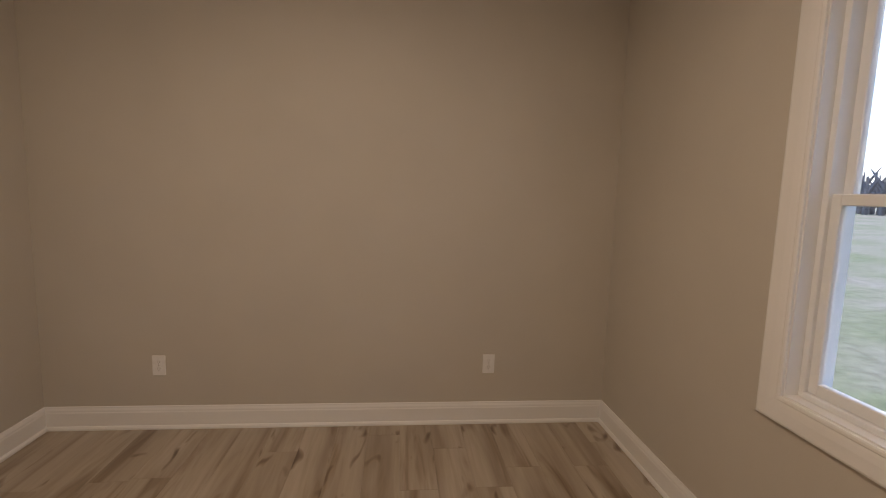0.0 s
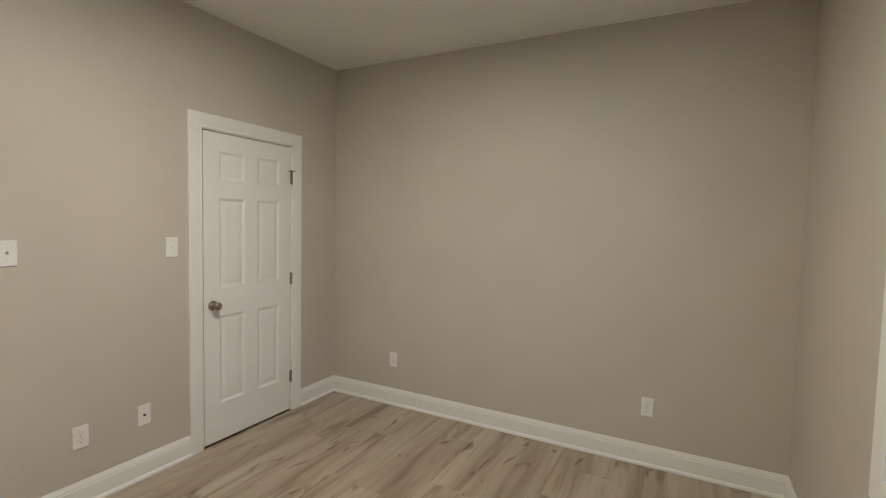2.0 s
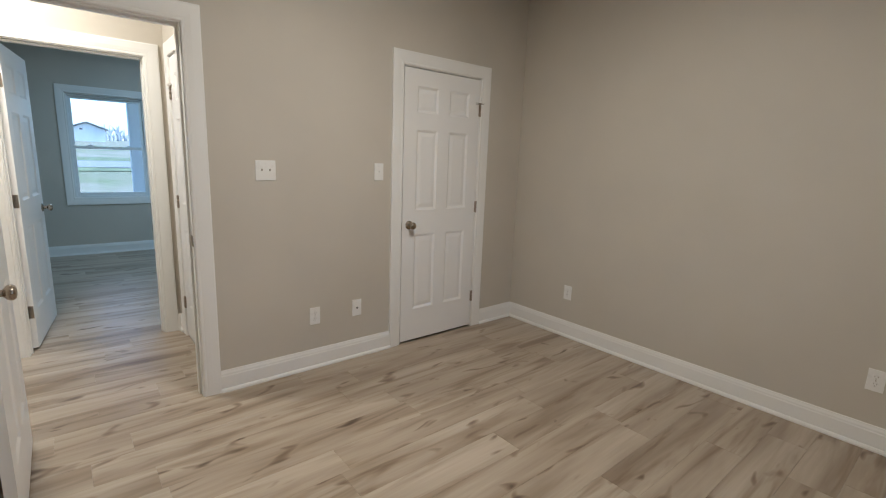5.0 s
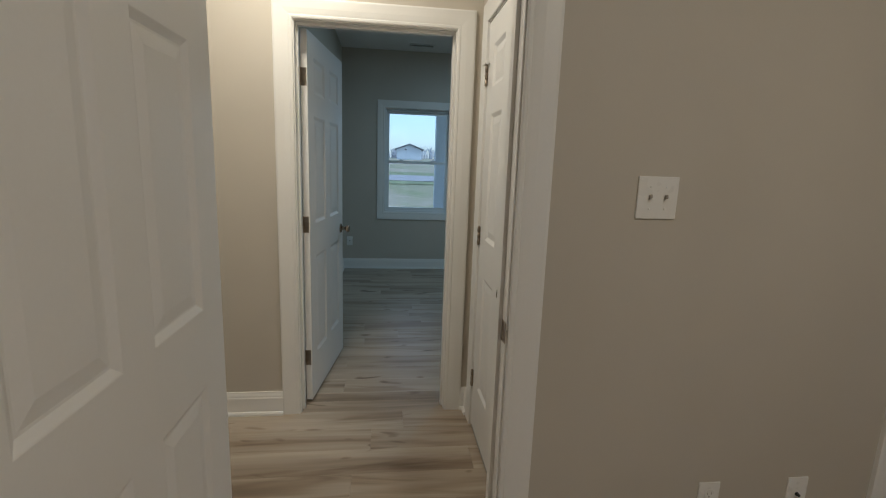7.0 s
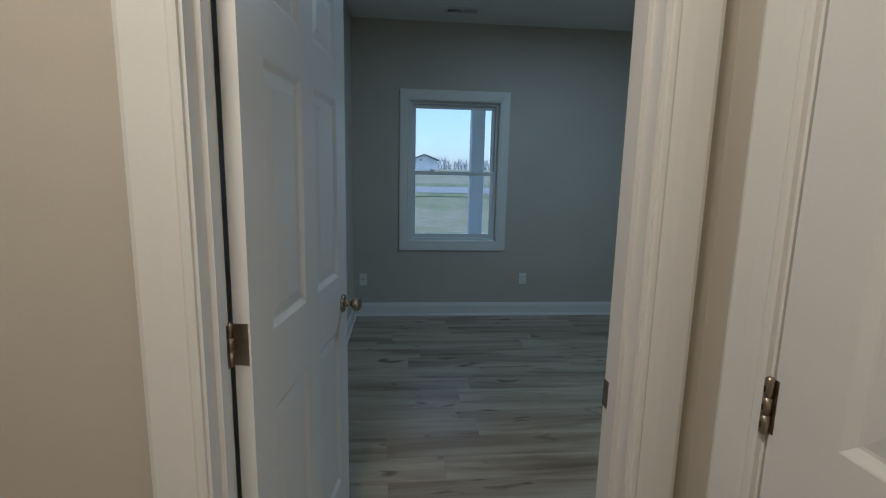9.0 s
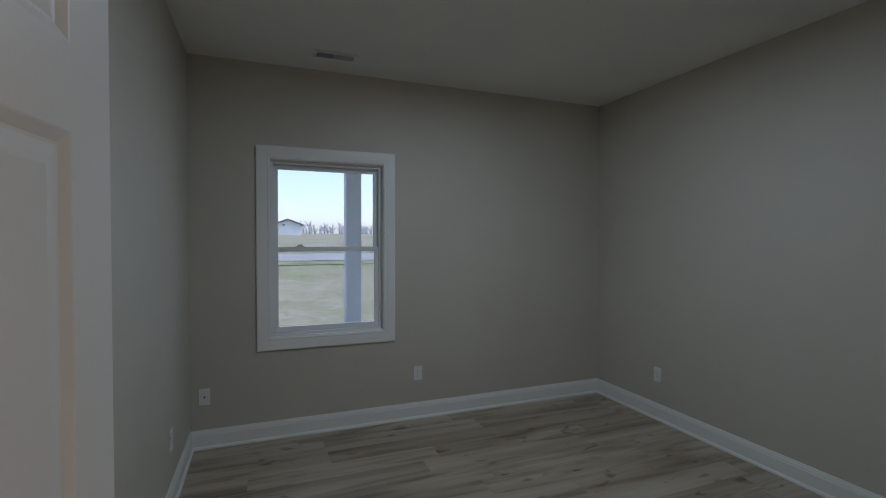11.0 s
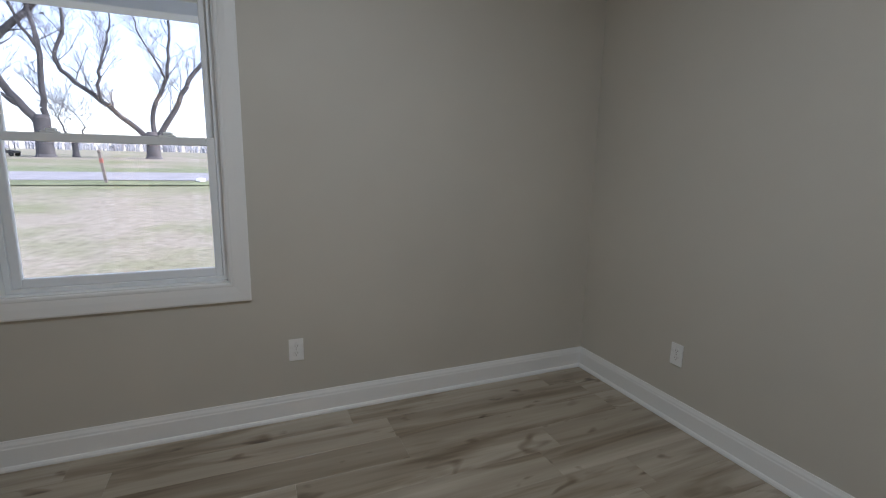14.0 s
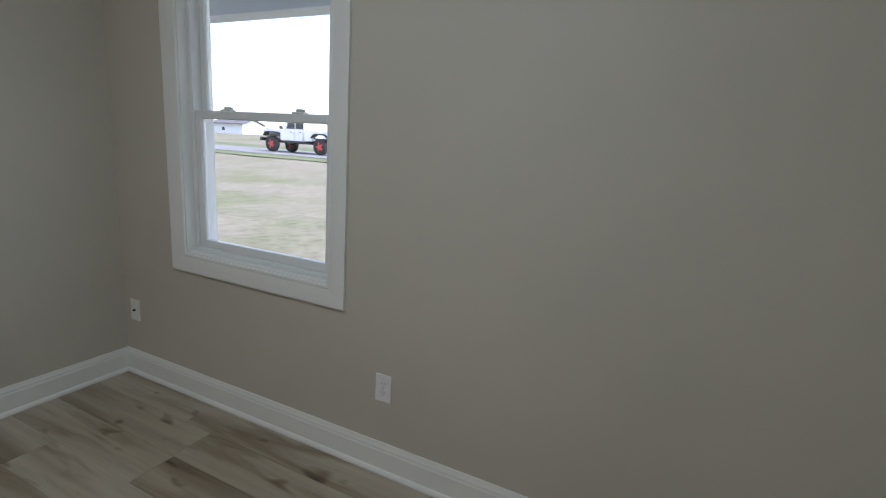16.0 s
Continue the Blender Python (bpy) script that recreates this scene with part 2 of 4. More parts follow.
structure("wall_shared", wall_x(-T, 0, HY0, AY1, [(DA0 - 0.02, DA1 + 0.02, 0, HEAD + 0.02), (DC0 - 0.02, DC1 + 0.02, 0, HEAD + 0.02)]), WALL, "greige painted drywall wall with two white doors", "wall")
structure("wall_far", boxes((0.0, AX, AY1, AY1 + T, -0.012, CEIL)), WALL, "plain greige painted drywall bedroom wall", "wall")
structure("wall_window_a", wall_x(AX, AX + 0.15, AY0, AY1 + T, [WA]), WALL, "greige painted drywall wall around a window", "wall")
structure("wall_back", boxes((0.0, AX, AY0 - T, AY0, -0.012, CEIL)), WALL, "plain greige painted wall behind the open door", "wall")
structure("wall_hall_door", wall_x(BX1, HX0, HY0, BY1, [(DB0 - 0.02, DB1 + 0.02, 0, HEAD + 0.02)]), WALL, "greige painted hall wall around a white doorway", "wall")
structure("wall_hall_side", boxes((HX0, DH0 - 0.02, HY1, HY1 + T, -0.012, CEIL), (DH1 + 0.02, HX1, HY1, HY1 + T, -0.012, CEIL), (DH0 - 0.02, DH1 + 0.02, HY1, HY1 + T, HEAD + 0.02, CEIL)), WALL, "short greige hall wall around a closet door", "wall")
structure("wall_hall_end", boxes((HX0, HX1, HY0 - T, HY0, -0.012, CEIL)), WALL, "plain greige wall closing the hall", "wall")
structure("wall_window_b", wall_x(BX0 - 0.15, BX0, BY0 - T, BY1 + T, [WO]), WALL, "greige painted drywall wall around a window", "wall")
structure("wall_b_right", boxes((BX0, 0.0 - T, BY1, BY1 + T, -0.012, CEIL)), WALL, "plain greige painted bedroom wall with one outlet", "wall")
structure("wall_b_left", boxes((BX0, BX1, BY0 - T, BY0, -0.012, CEIL)), WALL, "plain greige painted bedroom wall beside an open door", "wall")
structure("ceiling", boxes((BX0 - 0.15, AX + 0.15, HY0 - T, AY1 + T, CEIL, CEIL + 0.12)), CEILING, "flat white painted ceiling", "ceiling")
floor = structure("floor", boxes((BX0 - 0.15, AX + 0.15, HY0 - T, AY1 + T, -0.30, -0.013)), CONCRETE, "greige oak-look vinyl plank floor", "floor")
structure("siding_b", boxes((BX0 - 0.175, BX0 - 0.153, HY0 - T, WO[0], -0.3, 3.0), (BX0 - 0.175, BX0 - 0.153, WO[1], AY1 + T, -0.3, 3.0), (BX0 - 0.175, BX0 - 0.153, WO[0], WO[1], -0.3, WO[2]), (BX0 - 0.175, BX0 - 0.153, WO[0], WO[1], WO[3], 3.0)), SIDING, "pale exterior siding round the window", "siding")

# baseboards, with a shoe moulding at the foot
BASE = [(0, 0), (0.026, 0), (0.026, 0.010), (0.021, 0.019), (0.0155, 0.022), (0.0150, 0.098), (0.0125, 0.104), (0.0120, 0.113), (0.008, 0.124), (0.006, 0.133), (0, 0.133)]


def baseboard(name, a, b, n, m0=-1, m1=-1):
    """Along a wall from a to b on the floor; n points into the room; an inside corner is mitred by -1."""
    bm = sweep(BASE, (*a, 0.0), (*b, 0.0), (*n, 0), (0, 0, 1), m0, m1)
    return structure(name, bm, TRIM, "white painted profiled baseboard with shoe moulding", "baseboard")


CW = 0.092   # casing width
baseboard("baseboard_far", (0, AY1), (AX, AY1), (0, -1))
baseboard("baseboard_window_a", (AX, AY1), (AX, AY0), (-1, 0))
baseboard("baseboard_back", (AX, AY0), (0, AY0), (0, 1))
baseboard("baseboard_shared_1", (0, AY0), (0, DA0 - CW - 0.004), (1, 0), -1, 0)
baseboard("baseboard_shared_2", (0, DA1 + CW + 0.004), (0, DC0 - CW - 0.004), (1, 0), 0, 0)
baseboard("baseboard_shared_3", (0, DC1 + CW + 0.004), (0, AY1), (1, 0), 0, -1)
baseboard("baseboard_hall_1", (HX0, HY0), (HX0, DB0 - CW - 0.004), (1, 0), -1, 0)
baseboard("baseboard_hall_2", (HX0, DB1 + CW + 0.004), (HX0, HY1), (1, 0), 0, -1)
baseboard("baseboard_hall_3", (HX0, HY1), (DH0 - CW - 0.004, HY1), (0, -1), -1, 0)
baseboard("baseboard_hall_4", (HX1, HY0), (HX1, DA0 - CW - 0.004), (-1, 0), -1, 0)
baseboard("baseboard_b_window", (BX0, BY0), (BX0, BY1), (1, 0))
baseboard("baseboard_b_right", (BX0, BY1), (BX1, BY1), (0, -1))
baseboard("baseboard_b_left", (BX1, BY0), (BX0, BY0), (0, 1))
baseboard("baseboard_b_back", (BX1, BY1), (BX1, DB1 + CW + 0.004), (-1, 0), -1, 0)


# ---- doors ----
CASING = [(0.0, 0.0), (0.0, 0.010), (0.005, 0.0125), (0.013, 0.0130), (0.017, 0.0112), (0.026, 0.0128), (0.046, 0.0150), (0.084, 0.0165), (CW, 0.014), (CW, 0.0)]


def knob_parts(leaf, x, z, y, side, ):
    """A round knob on the face y of a leaf; side is the sign of its outward direction."""
    prof = [(0.0325, 0.0), (0.0325, 0.004), (0.029, 0.008), (0.017, 0.011), (0.0125, 0.014), (0.0115, 0.030), (0.016, 0.035), (0.0235, 0.041), (0.0272, 0.049), (0.0268, 0.057), (0.022, 0.064), (0.012, 0.0675), (0.002, 0.068)]
    m = Matrix.Translation((x, y, z)) @ Matrix.Rotation(radians(-90 * side), 4, "X")
    return part("knob", lathe(prof), NICKEL, leaf, "satin nickel round door knob", m)


def six_panel(width, height, thick):
    """A moulded six-panel leaf: x from 0 to width, y from -thick to 0, z from 0 to height."""
    bm = bmesh.new()
    st, mu = 0.112, 0.105
    pw = (width - 2 * st - mu) / 2
    us = [0, st, st + pw, st + pw + mu, st + 2 * pw + mu, width]
    vs = [0, 0.250, 0.840, 1.024, 1.614, 1.732, 1.918, height]
    rings = [(0.0, 0.0), (0.003, 0.0010), (0.017, 0.0088), (0.022, 0.0092), (0.026, 0.0086), (0.050, 0.0046)]
    for y, s in ((0.0, -1), (-thick, 1)):
        grid = {(i, j): bm.verts.new((u, y, v)) for i, u in enumerate(us) for j, v in enumerate(vs)}
        for i in range(5):
            for j in range(7):
                corner = [grid[(i, j)], grid[(i + 1, j)], grid[(i + 1, j + 1)], grid[(i, j + 1)]]
                if i in (1, 3) and j in (1, 3, 5):
                    last = corner
                    for inset, d in rings[1:]:
                        ring = [bm.verts.new((u, y + s * d, v)) for u, v in ((us[i] + inset, vs[j] + inset), (us[i + 1] - inset, vs[j] + inset), (us[i + 1] - inset, vs[j + 1] - inset), (us[i] + inset, vs[j + 1] - inset))]
                        for k in range(4):
                            bm.faces.new((last[k], last[(k + 1) % 4], ring[(k + 1) % 4], ring[k]))
                        last = ring
                    bm.faces.new(last)
                else:
                    bm.faces.new(corner)
    edge = [(0, 0, width, 0), (width, 0, width, height), (width, height, 0, height), (0, height, 0, 0)]
    for u0, v0, u1, v1 in edge:
        bm.faces.new([bm.verts.new(c) for c in ((u0, 0, v0), (u1, 0, v1), (u1, -thick, v1), (u0, -thick, v0))])
    bmesh.ops.remove_doubles(bm, verts=bm.verts, dist=1e-5)
    return bm


def hinge_on(parent, x, y, z, shut=False):
    """Knuckle barrel at the hinge line, in three lengths; on a shut door the rims of its two leaves show beside it."""
    h = 0.089
    k = h / 3
    rows = [(0.003, -0.004), (0.0072, 0)]
    for i in (1, 2):
        rows += [(0.0072, i * k - 0.0012), (0.0050, i * k - 0.0008), (0.0050, i * k + 0.0008), (0.0072, i * k + 0.0012)]
    rows += [(0.0072, h), (0.003, h + 0.004)]
    hinge = part("hinge", lathe(rows, 14), BRASS, parent, "antique nickel hinge", Matrix.Translation((x, y, z - h / 2)))
    if shut:
        s = 1 if y > 0 else -1
        part("hinge_plate", boxes((-0.012, 0.012, -0.0065 * s - 0.0012, -0.0065 * s + 0.0012, 0.0, h), bevel=0.0004), BRASS, hinge)
        for i in (0, 1, 2):
            part("knuckle_slot", boxes((-0.0014, 0.0014, s * 0.0072 - 0.0006, s * 0.0072 + 0.0006, i * k + 0.009, i * k + 0.019)), DARK, hinge)
    return hinge


def door(name, p0, p1, n, swing, label, thick_wall=T, knob_face=(1, 1), stop=False, plate_leaf=False, casing_back=True):
    """A doorway in a wall. p0: its hinge-side foot, p1: its latch-side foot, both on the wall face towards which the leaf opens; n: out of that face. swing: degrees open."""
    a, b, n = Vector((*p0, 0)), Vector((*p1, 0)), Vector((*n, 0))
    along = (b - a).normalized()
    width = (b - a).length
    base = thing(name, a.x, a.y, 0, label, "door", kind="structure")
    o = Vector((0, 0, 0))
    up = Vector((0, 0, 1))
    r = 0.006
    e = o + along * width
    for face, d in ((0.0, n), (-thick_wall, -n)):
        if face < 0 and not casing_back:
            continue
        f0 = o + n * face
        f1 = e + n * face
        hv = up * (HEAD + r)
        part("casing", sweep(CASING, f0 - along * r, f0 - along * r + hv, -along, d, 0, 1), TRIM, base)
        part("casing", sweep(CASING, f1 + along * r, f1 + along * r + hv, along, d, 0, 1), TRIM, base)
        part("casing", sweep(CASING, f0 - along * r + hv, f1 + along * r + hv, up, d, 1, 1), TRIM, base)
    # jambs and stops

    def slab(c0, c1, c2, c3, c4, c5):
        bm = bmesh.new()
        vs = []
        for i in (c0, c1):
            for j in (c2, c3):
                for k in (c4, c5):
                    vs.append(bm.verts.new(o + along * i + n * j + up * k))
        for q in ((0, 1, 3, 2), (4, 6, 7, 5), (0, 4, 5, 1), (2, 3, 7, 6), (0, 2, 6, 4), (1, 5, 7, 3)):
            bm.faces.new([vs[i] for i in q])
        return bm
    part("jamb", slab(-0.02, 0.0, -thick_wall - 0.001, 0.001, 0.0, HEAD), TRIM, base)
    part("jamb", slab(width, width + 0.02, -thick_wall - 0.001, 0.001, 0.0, HEAD), TRIM, base)
    part("jamb", slab(-0.02, width + 0.02, -thick_wall - 0.001, 0.001, HEAD, HEAD + 0.02), TRIM, base)
    part("door_stop", slab(0.0, 0.011, -0.075, -0.041, 0.0, HEAD - 0.012), TRIM, base)
    part("door_stop", slab(width - 0.011, width, -0.075, -0.041, 0.0, HEAD - 0.012), TRIM, base)
    part("door_stop", slab(0.0, width, -0.075, -0.041, HEAD - 0.012, HEAD), TRIM, base)
    # leaf about its hinge line
    left = along.x * n.y - along.y * n.x > 0
    lw, lh, lt = width - 0.010, 2.032, 0.035
    ang = math.atan2(along.y, along.x)
    turn = radians(swing) * (1 if left else -1)
    pivot = o + n * 0.006
    rot = Matrix.Translation(pivot) @ Matrix.Rotation(ang + turn, 4, "Z")
    bm = six_panel(lw, lh, lt)
    # the leaf lies behind the wall face when shut: local y is n's side
    shift = Matrix.Translation((0.004, -0.006, 0.014)) if left else Matrix.Translation((0.004, 0.006 + lt, 0.014))
    leaf = part("leaf", bm, DOORP, base, "white six-panel moulded door leaf", rot @ shift)
    front, back = (0.0, -lt)
    if (left and knob_face[0]) or (not left and knob_face[1]):
        knob_parts(leaf, lw - 0.062, 0.915, front, 1)
    if (left and knob_face[1]) or (not left and knob_face[0]):
        knob_parts(leaf, lw - 0.062, 0.915, back, -1)
    part("latch_plate", boxes((lw - 0.0005, lw + 0.0012, -lt / 2 - 0.0125, -lt / 2 + 0.0125, 0.887, 0.943)), BRASS, leaf)
    hy = 0.006 if left else -lt - 0.006
    for z in (0.26, 1.03, 1.80):
        hinge_on(leaf, -0.004, hy, z, swing == 0)
        if plate_leaf:
            part("hinge_plate", boxes((-0.0022, -0.0004, -lt + 0.004, 0.003, z - 0.0445, z + 0.0445), bevel=0.0006), BRASS, leaf)
            hp = slab(-0.0004, 0.0016, -0.034, 0.004, z - 0.03, z + 0.058)
            part("hinge_plate", hp, BRASS, base)
    sp = slab(width - 0.0016, width + 0.0004, -0.034, 0.003, 0.897, 0.958)
    part("strike_plate", sp, BRASS, base, "dark nickel strike plate")
    if stop:
        s = 1 if left else -1
        y0 = hy + s * 0.008
        for ln, px, turn_y in ((0.034, -0.004, 90), (0.024, -0.006, -90)):
            rod = part("hinge_pin_stop", lathe([(0.0042, 0), (0.0042, ln), (0.003, ln + 0.001)], 12), BRASS, leaf, "nickel hinge pin stop arm", Matrix.Translation((px, y0 - s * 0.004, 1.852)) @ Matrix.Rotation(radians(turn_y), 4, "Y"))
            part("bumper", lathe([(0.009, ln + 0.001), (0.009, ln + 0.009), (0.006, ln + 0.012)], 14), RUBBER, rod, "white rubber bumper")
        part("stop_collar", lathe([(0.0085, 0), (0.0085, 0.012), (0.006, 0.014)], 12), BRASS, leaf, "", Matrix.Translation((-0.004, hy, 1.846)))
    return base


door("door_closet", (0, DC1), (0, DC0), (1, 0), 0, "closed white six-panel closet door with nickel knob", stop=True, casing_back=False)
door("door_bedroom", (0, DA0), (0, DA1), (1, 0), 90, "open white six-panel bedroom door with nickel knobs")
door("door_second_bedroom", (BX1, DB0), (BX1, DB1), (-1, 0), 82.5, "open white six-panel door into the darker bedroom", plate_leaf=True)
door("door_hall_closet", (DH0, HY1), (DH1, HY1), (0, -1), 0, "closed white six-panel hall door with nickel knob", stop=True, casing_back=False)


# ---- windows ----
def window(name, wall, opening, s, label):
    """A double-hung window in a wall whose inner face is at x = wall; s: sign of x towards the outside."""
    y0, y1, z0, z1 = opening
    base = thing(name, wall, (y0 + y1) / 2, z0, label, "window", kind="structure")
    w, h = y1 - y0, z1 - z0
    hw = w / 2
    inn = Vector((-s, 0, 0))

    def bx(xa, xb, ya, yb, za, zb, bevel=0.0):
        bm = bmesh.new()
        box(bm, min(s * xa, s * xb), max(s * xa, s * xb), ya, yb, za, zb, bevel)
        return bm
    r = 0.006
    c = [Vector((0, -hw + r, r)), Vector((0, hw - r, r)), Vector((0, hw - r, h - r)), Vector((0, -hw + r, h - r))]
    outw = [Vector((0, 0, -1)), Vector((0, 1, 0)), Vector((0, 0, 1)), Vector((0, -1, 0))]
    for i in range(4):
        part("casing", sweep(CASING, c[i], c[(i + 1) % 4], outw[i], inn, 1, 1), TRIM, base)
    # jamb extension
    d = 0.172
    part("window_jamb", bx(-0.001, d, -hw, -hw + 0.012, 0, h), TRIM, base)
    part("window_jamb", bx(-0.001, d, hw - 0.012, hw, 0, h), TRIM, base)
    part("window_sill", bx(-0.001, d, -hw + 0.012, hw - 0.012, 0, 0.012), TRIM, base)
    part("window_head", bx(-0.001, d, -hw + 0.012, hw - 0.012, h - 0.012, h), TRIM, base)
    # vinyl frame with its tracks
    fo = hw - 0.012
    fi = fo - 0.022
    part("frame_side", bx(0.045, 0.150, -fo, -fi, 0.012, h - 0.012, 0.002), VINYL, base)
    part("frame_side", bx(0.045, 0.150, fi, fo, 0.012, h - 0.012, 0.002), VINYL, base)
    part("frame_sill", bx(0.040, 0.160, -fi, fi, 0.012, 0.032, 0.002), VINYL, base)
    part("frame_head", bx(0.045, 0.150, -fi, fi, h - 0.036, h - 0.012, 0.002), VINYL, base)
    mid = 1.428 - z0
    for nm, xa, xb, za, zb, rb, rt in (("lower_sash", 0.056, 0.086, 0.032, mid, 0.040, 0.036), ("upper_sash", 0.092, 0.122, mid - 0.034, h - 0.036, 0.034, 0.034)):
        st = 0.034
        sash = part(nm, bx(xa, xb, -fi, -fi + st, za, zb, 0.003), VINYL, base, "white vinyl window sash")
        part("sash_stile", bx(xa, xb, fi - st, fi, za, zb, 0.003), VINYL, sash)
        part("sash_rail", bx(xa, xb, -fi + st, fi - st, za, za + rb, 0.003), VINYL, sash)
        part("sash_rail", bx(xa, xb, -fi + st, fi - st, zb - rt, zb, 0.003), VINYL, sash)
        xm = (xa + xb) / 2
        pane = part("pane", bx(xm - 0.003, xm + 0.003, -fi + st - 0.004, fi - st + 0.004, za + rb - 0.004, zb - rt + 0.004), GLASS, sash, "clear window glass")
        pane.visible_shadow = False
    for y in (-0.21, 0.21):
        lock = part("sash_lock", bx(0.060, 0.092, y - 0.032, y + 0.032, mid, mid + 0.008, 0.002), VINYL, base, "small sash cam lock")
        part("lock_lever", bx(0.064, 0.088, y - 0.016, y + 0.022, mid + 0.008, mid + 0.020, 0.004), VINYL, lock)
    return base


window("window_1", BX0, WO, -1, "white double-hung vinyl window with sash locks")
window("window_2", AX, WA, 1, "white double-hung vinyl window in picture-frame casing")


# ---- wall plates ----
def plate(kind, pos, n, label, category, wide=1):
    """A wall plate at pos, whose back lies on the wall; n: out of the wall."""
    name = {"outlet": "wall_outlet", "switch": "light_switch", "coax": "cable_outlet", "blank": "wall_outlet"}[kind]
    rz = math.degrees(math.atan2(n[1], n[0])) + 90
    base = thing(name, *pos, label, category, {"outlet": "wall outlets", "switch": "light switches"}.get(kind, ""), rz=rz)
    w = 0.036 if wide == 1 else 0.059
    bm = bmesh.new()
    box(bm, -w, w, -0.0055, 0.0, -0.0585, 0.0585, 0.0022, 2)
    part("plate", bm, PLATE, base)
    if kind == "outlet":
        for z in (-0.0195, 0.0195):
            bm = lathe([(0.0170, 0), (0.0170, 0.0015), (0.0160, 0.002)], 20)
            rec = part("receptacle", bm, PLATE, base, "", Matrix.Translation((0, -0.0055, z)) @ Matrix.Rotation(radians(90), 4, "X"))
            for x in (-0.0065, 0.0065):
                part("slot", boxes((x - 0.0012, x + 0.0012, -0.002, 0.006, 0.0, 0.0024)), TOGGLE, rec)
            part("slot", boxes((-0.0024, 0.0024, -0.011, -0.006, 0.0, 0.0024)), TOGGLE, rec)
        part("screw", lathe([(0.003, 0), (0.003, 0.001), (0.001, 0.0014)], 10), BRASS, base, "", Matrix.Translation((0, -0.0055, 0)) @ Matrix.Rotation(radians(90), 4, "X"))
    if kind == "switch":
        for x in ((0,) if wide == 1 else (-0.023, 0.023)):
            part("toggle_surround", boxes((x - 0.0052, x + 0.0052, -0.0062, -0.0052, -0.0100, 0.0100)), PLATE, base)
            bm = boxes((x - 0.0034, x + 0.0034, -0.016, -0.004, -0.005, 0.006), bevel=0.0015)
            part("toggle", bm, PLATE if wide == 1 else TOGGLE, base, "switch toggle", Matrix.Rotation(radians(-16), 4, "X"))
            for z in (-0.030, 0.030):
                part("screw", lathe([(0.003, 0), (0.003, 0.001), (0.001, 0.0014)], 10), PLATE, base, "", Matrix.Translation((x, -0.0055, z)) @ Matrix.Rotation(radians(90), 4, "X"))
    if kind == "coax":
        part("connector", lathe([(0.0062, 0), (0.0062, 0.004), (0.0046, 0.0045), (0.0046, 0.011), (0.002, 0.0112)], 14), DARK, base, "dark threaded cable connector", Matrix.Translation((0, -0.0055, 0)) @ Matrix.Rotation(radians(90), 4, "X"))
    return base


OUT = "white duplex outlet plate low on the wall"
plate("outlet", (0.627, AY1, 0.374), (0, -1), OUT, "outlet")
plate("outlet", (2.534, AY1, 0.374), (0, -1), OUT, "outlet")
plate("outlet", (0, 1.536, 0.364), (1, 0), OUT, "outlet")
plate("coax", (0, 1.850, 0.366), (1, 0), "white cable plate with a dark connector", "cable outlet")
plate("switch", (0, 2.022, 1.319), (1, 0), "white single toggle switch beside the closet door", "switch")
plate("switch", (0, 1.245, 1.319), (1, 0), "white double toggle switch plate beside the doorway", "switch", 2)
plate("switch", (HX0, -0.818, 1.323), (1, 0), "white single toggle switch on the hall wall", "switch")
plate("coax", (BX0, 0.022, 0.368), (1, 0), "white cable plate near the room corner", "cable outlet")
plate("outlet", (BX0, 1.609, 0.375), (1, 0), "white duplex outlet plate under the window's edge", "outlet")
plate("outlet", (-4.179, BY1, 0.372), (0, -1), OUT, "outlet")
plate("outlet", (-4.19, BY0, 0.373), (0, 1), OUT, "outlet")


# ---- ceiling fixtures ----
def lamp_glow():
    m, nt, p = material("lit_lamp_diffuser")
    p.inputs["Base Color"].default_value = (0.9, 0.9, 0.88, 1)
    p.inputs["Emission Color"].default_value = (1.0, 0.93, 0.84, 1)
    p.inputs["Emission Strength"].default_value = 2.0
    return m


GLOW = lamp_glow()


def ceiling_light(x, y, label):
    base = thing("ceiling_light", x, y, CEIL, label, "ceiling light", "flush ceiling lights")
    part("rim", lathe([(0.165, -0.001), (0.165, -0.030), (0.155, -0.036), (0.146, -0.034)], 40), PLATE, base, "white metal rim")
    part("diffuser", lathe([(0.146, -0.030), (0.140, -0.040), (0.115, -0.048), (0.06, -0.053), (0.005, -0.055)], 40), GLOW, base, "glowing white diffuser")
    return base


ceiling_light(-3.17, 1.70, "lit white flush round ceiling light")
ceiling_light(1.62, 1.55, "lit white flush round ceiling light")
ceiling_light(-0.66, -0.02, "lit white flush round ceiling light")


def ceiling_vent(x, y):
    base = thing("ceiling_vent", x, y, CEIL, "white metal ceiling air register with dark slats", "vent")
    part("backing", boxes((-0.045, 0.045, -0.125, 0.125, -0.003, -0.001)), DARK, base)
    for r in ((-0.07, -0.045, -0.15, 0.15), (0.045, 0.07, -0.15, 0.15), (-0.045, 0.045, -0.15, -0.125), (-0.045, 0.045, 0.125, 0.15), (-0.045, 0.045, -0.006, 0.006)):
        part("frame", boxes((*r, -0.009, -0.001), bevel=0.002), PLATE, base)
    for half, tilt in ((-0.065, 40), (0.065, -40)):
        for i in range(9):
            part("slat", boxes((-0.0445, 0.0445, -0.0036, 0.0036, -0.0005, 0.0005)), PLATE, base, "", Matrix.Translation((0, half + (i - 4) * 0.0125, -0.0065)) @ Matrix.Rotation(radians(tilt), 4, "X"))
    return base


ceiling_vent(-4.60, 0.895)


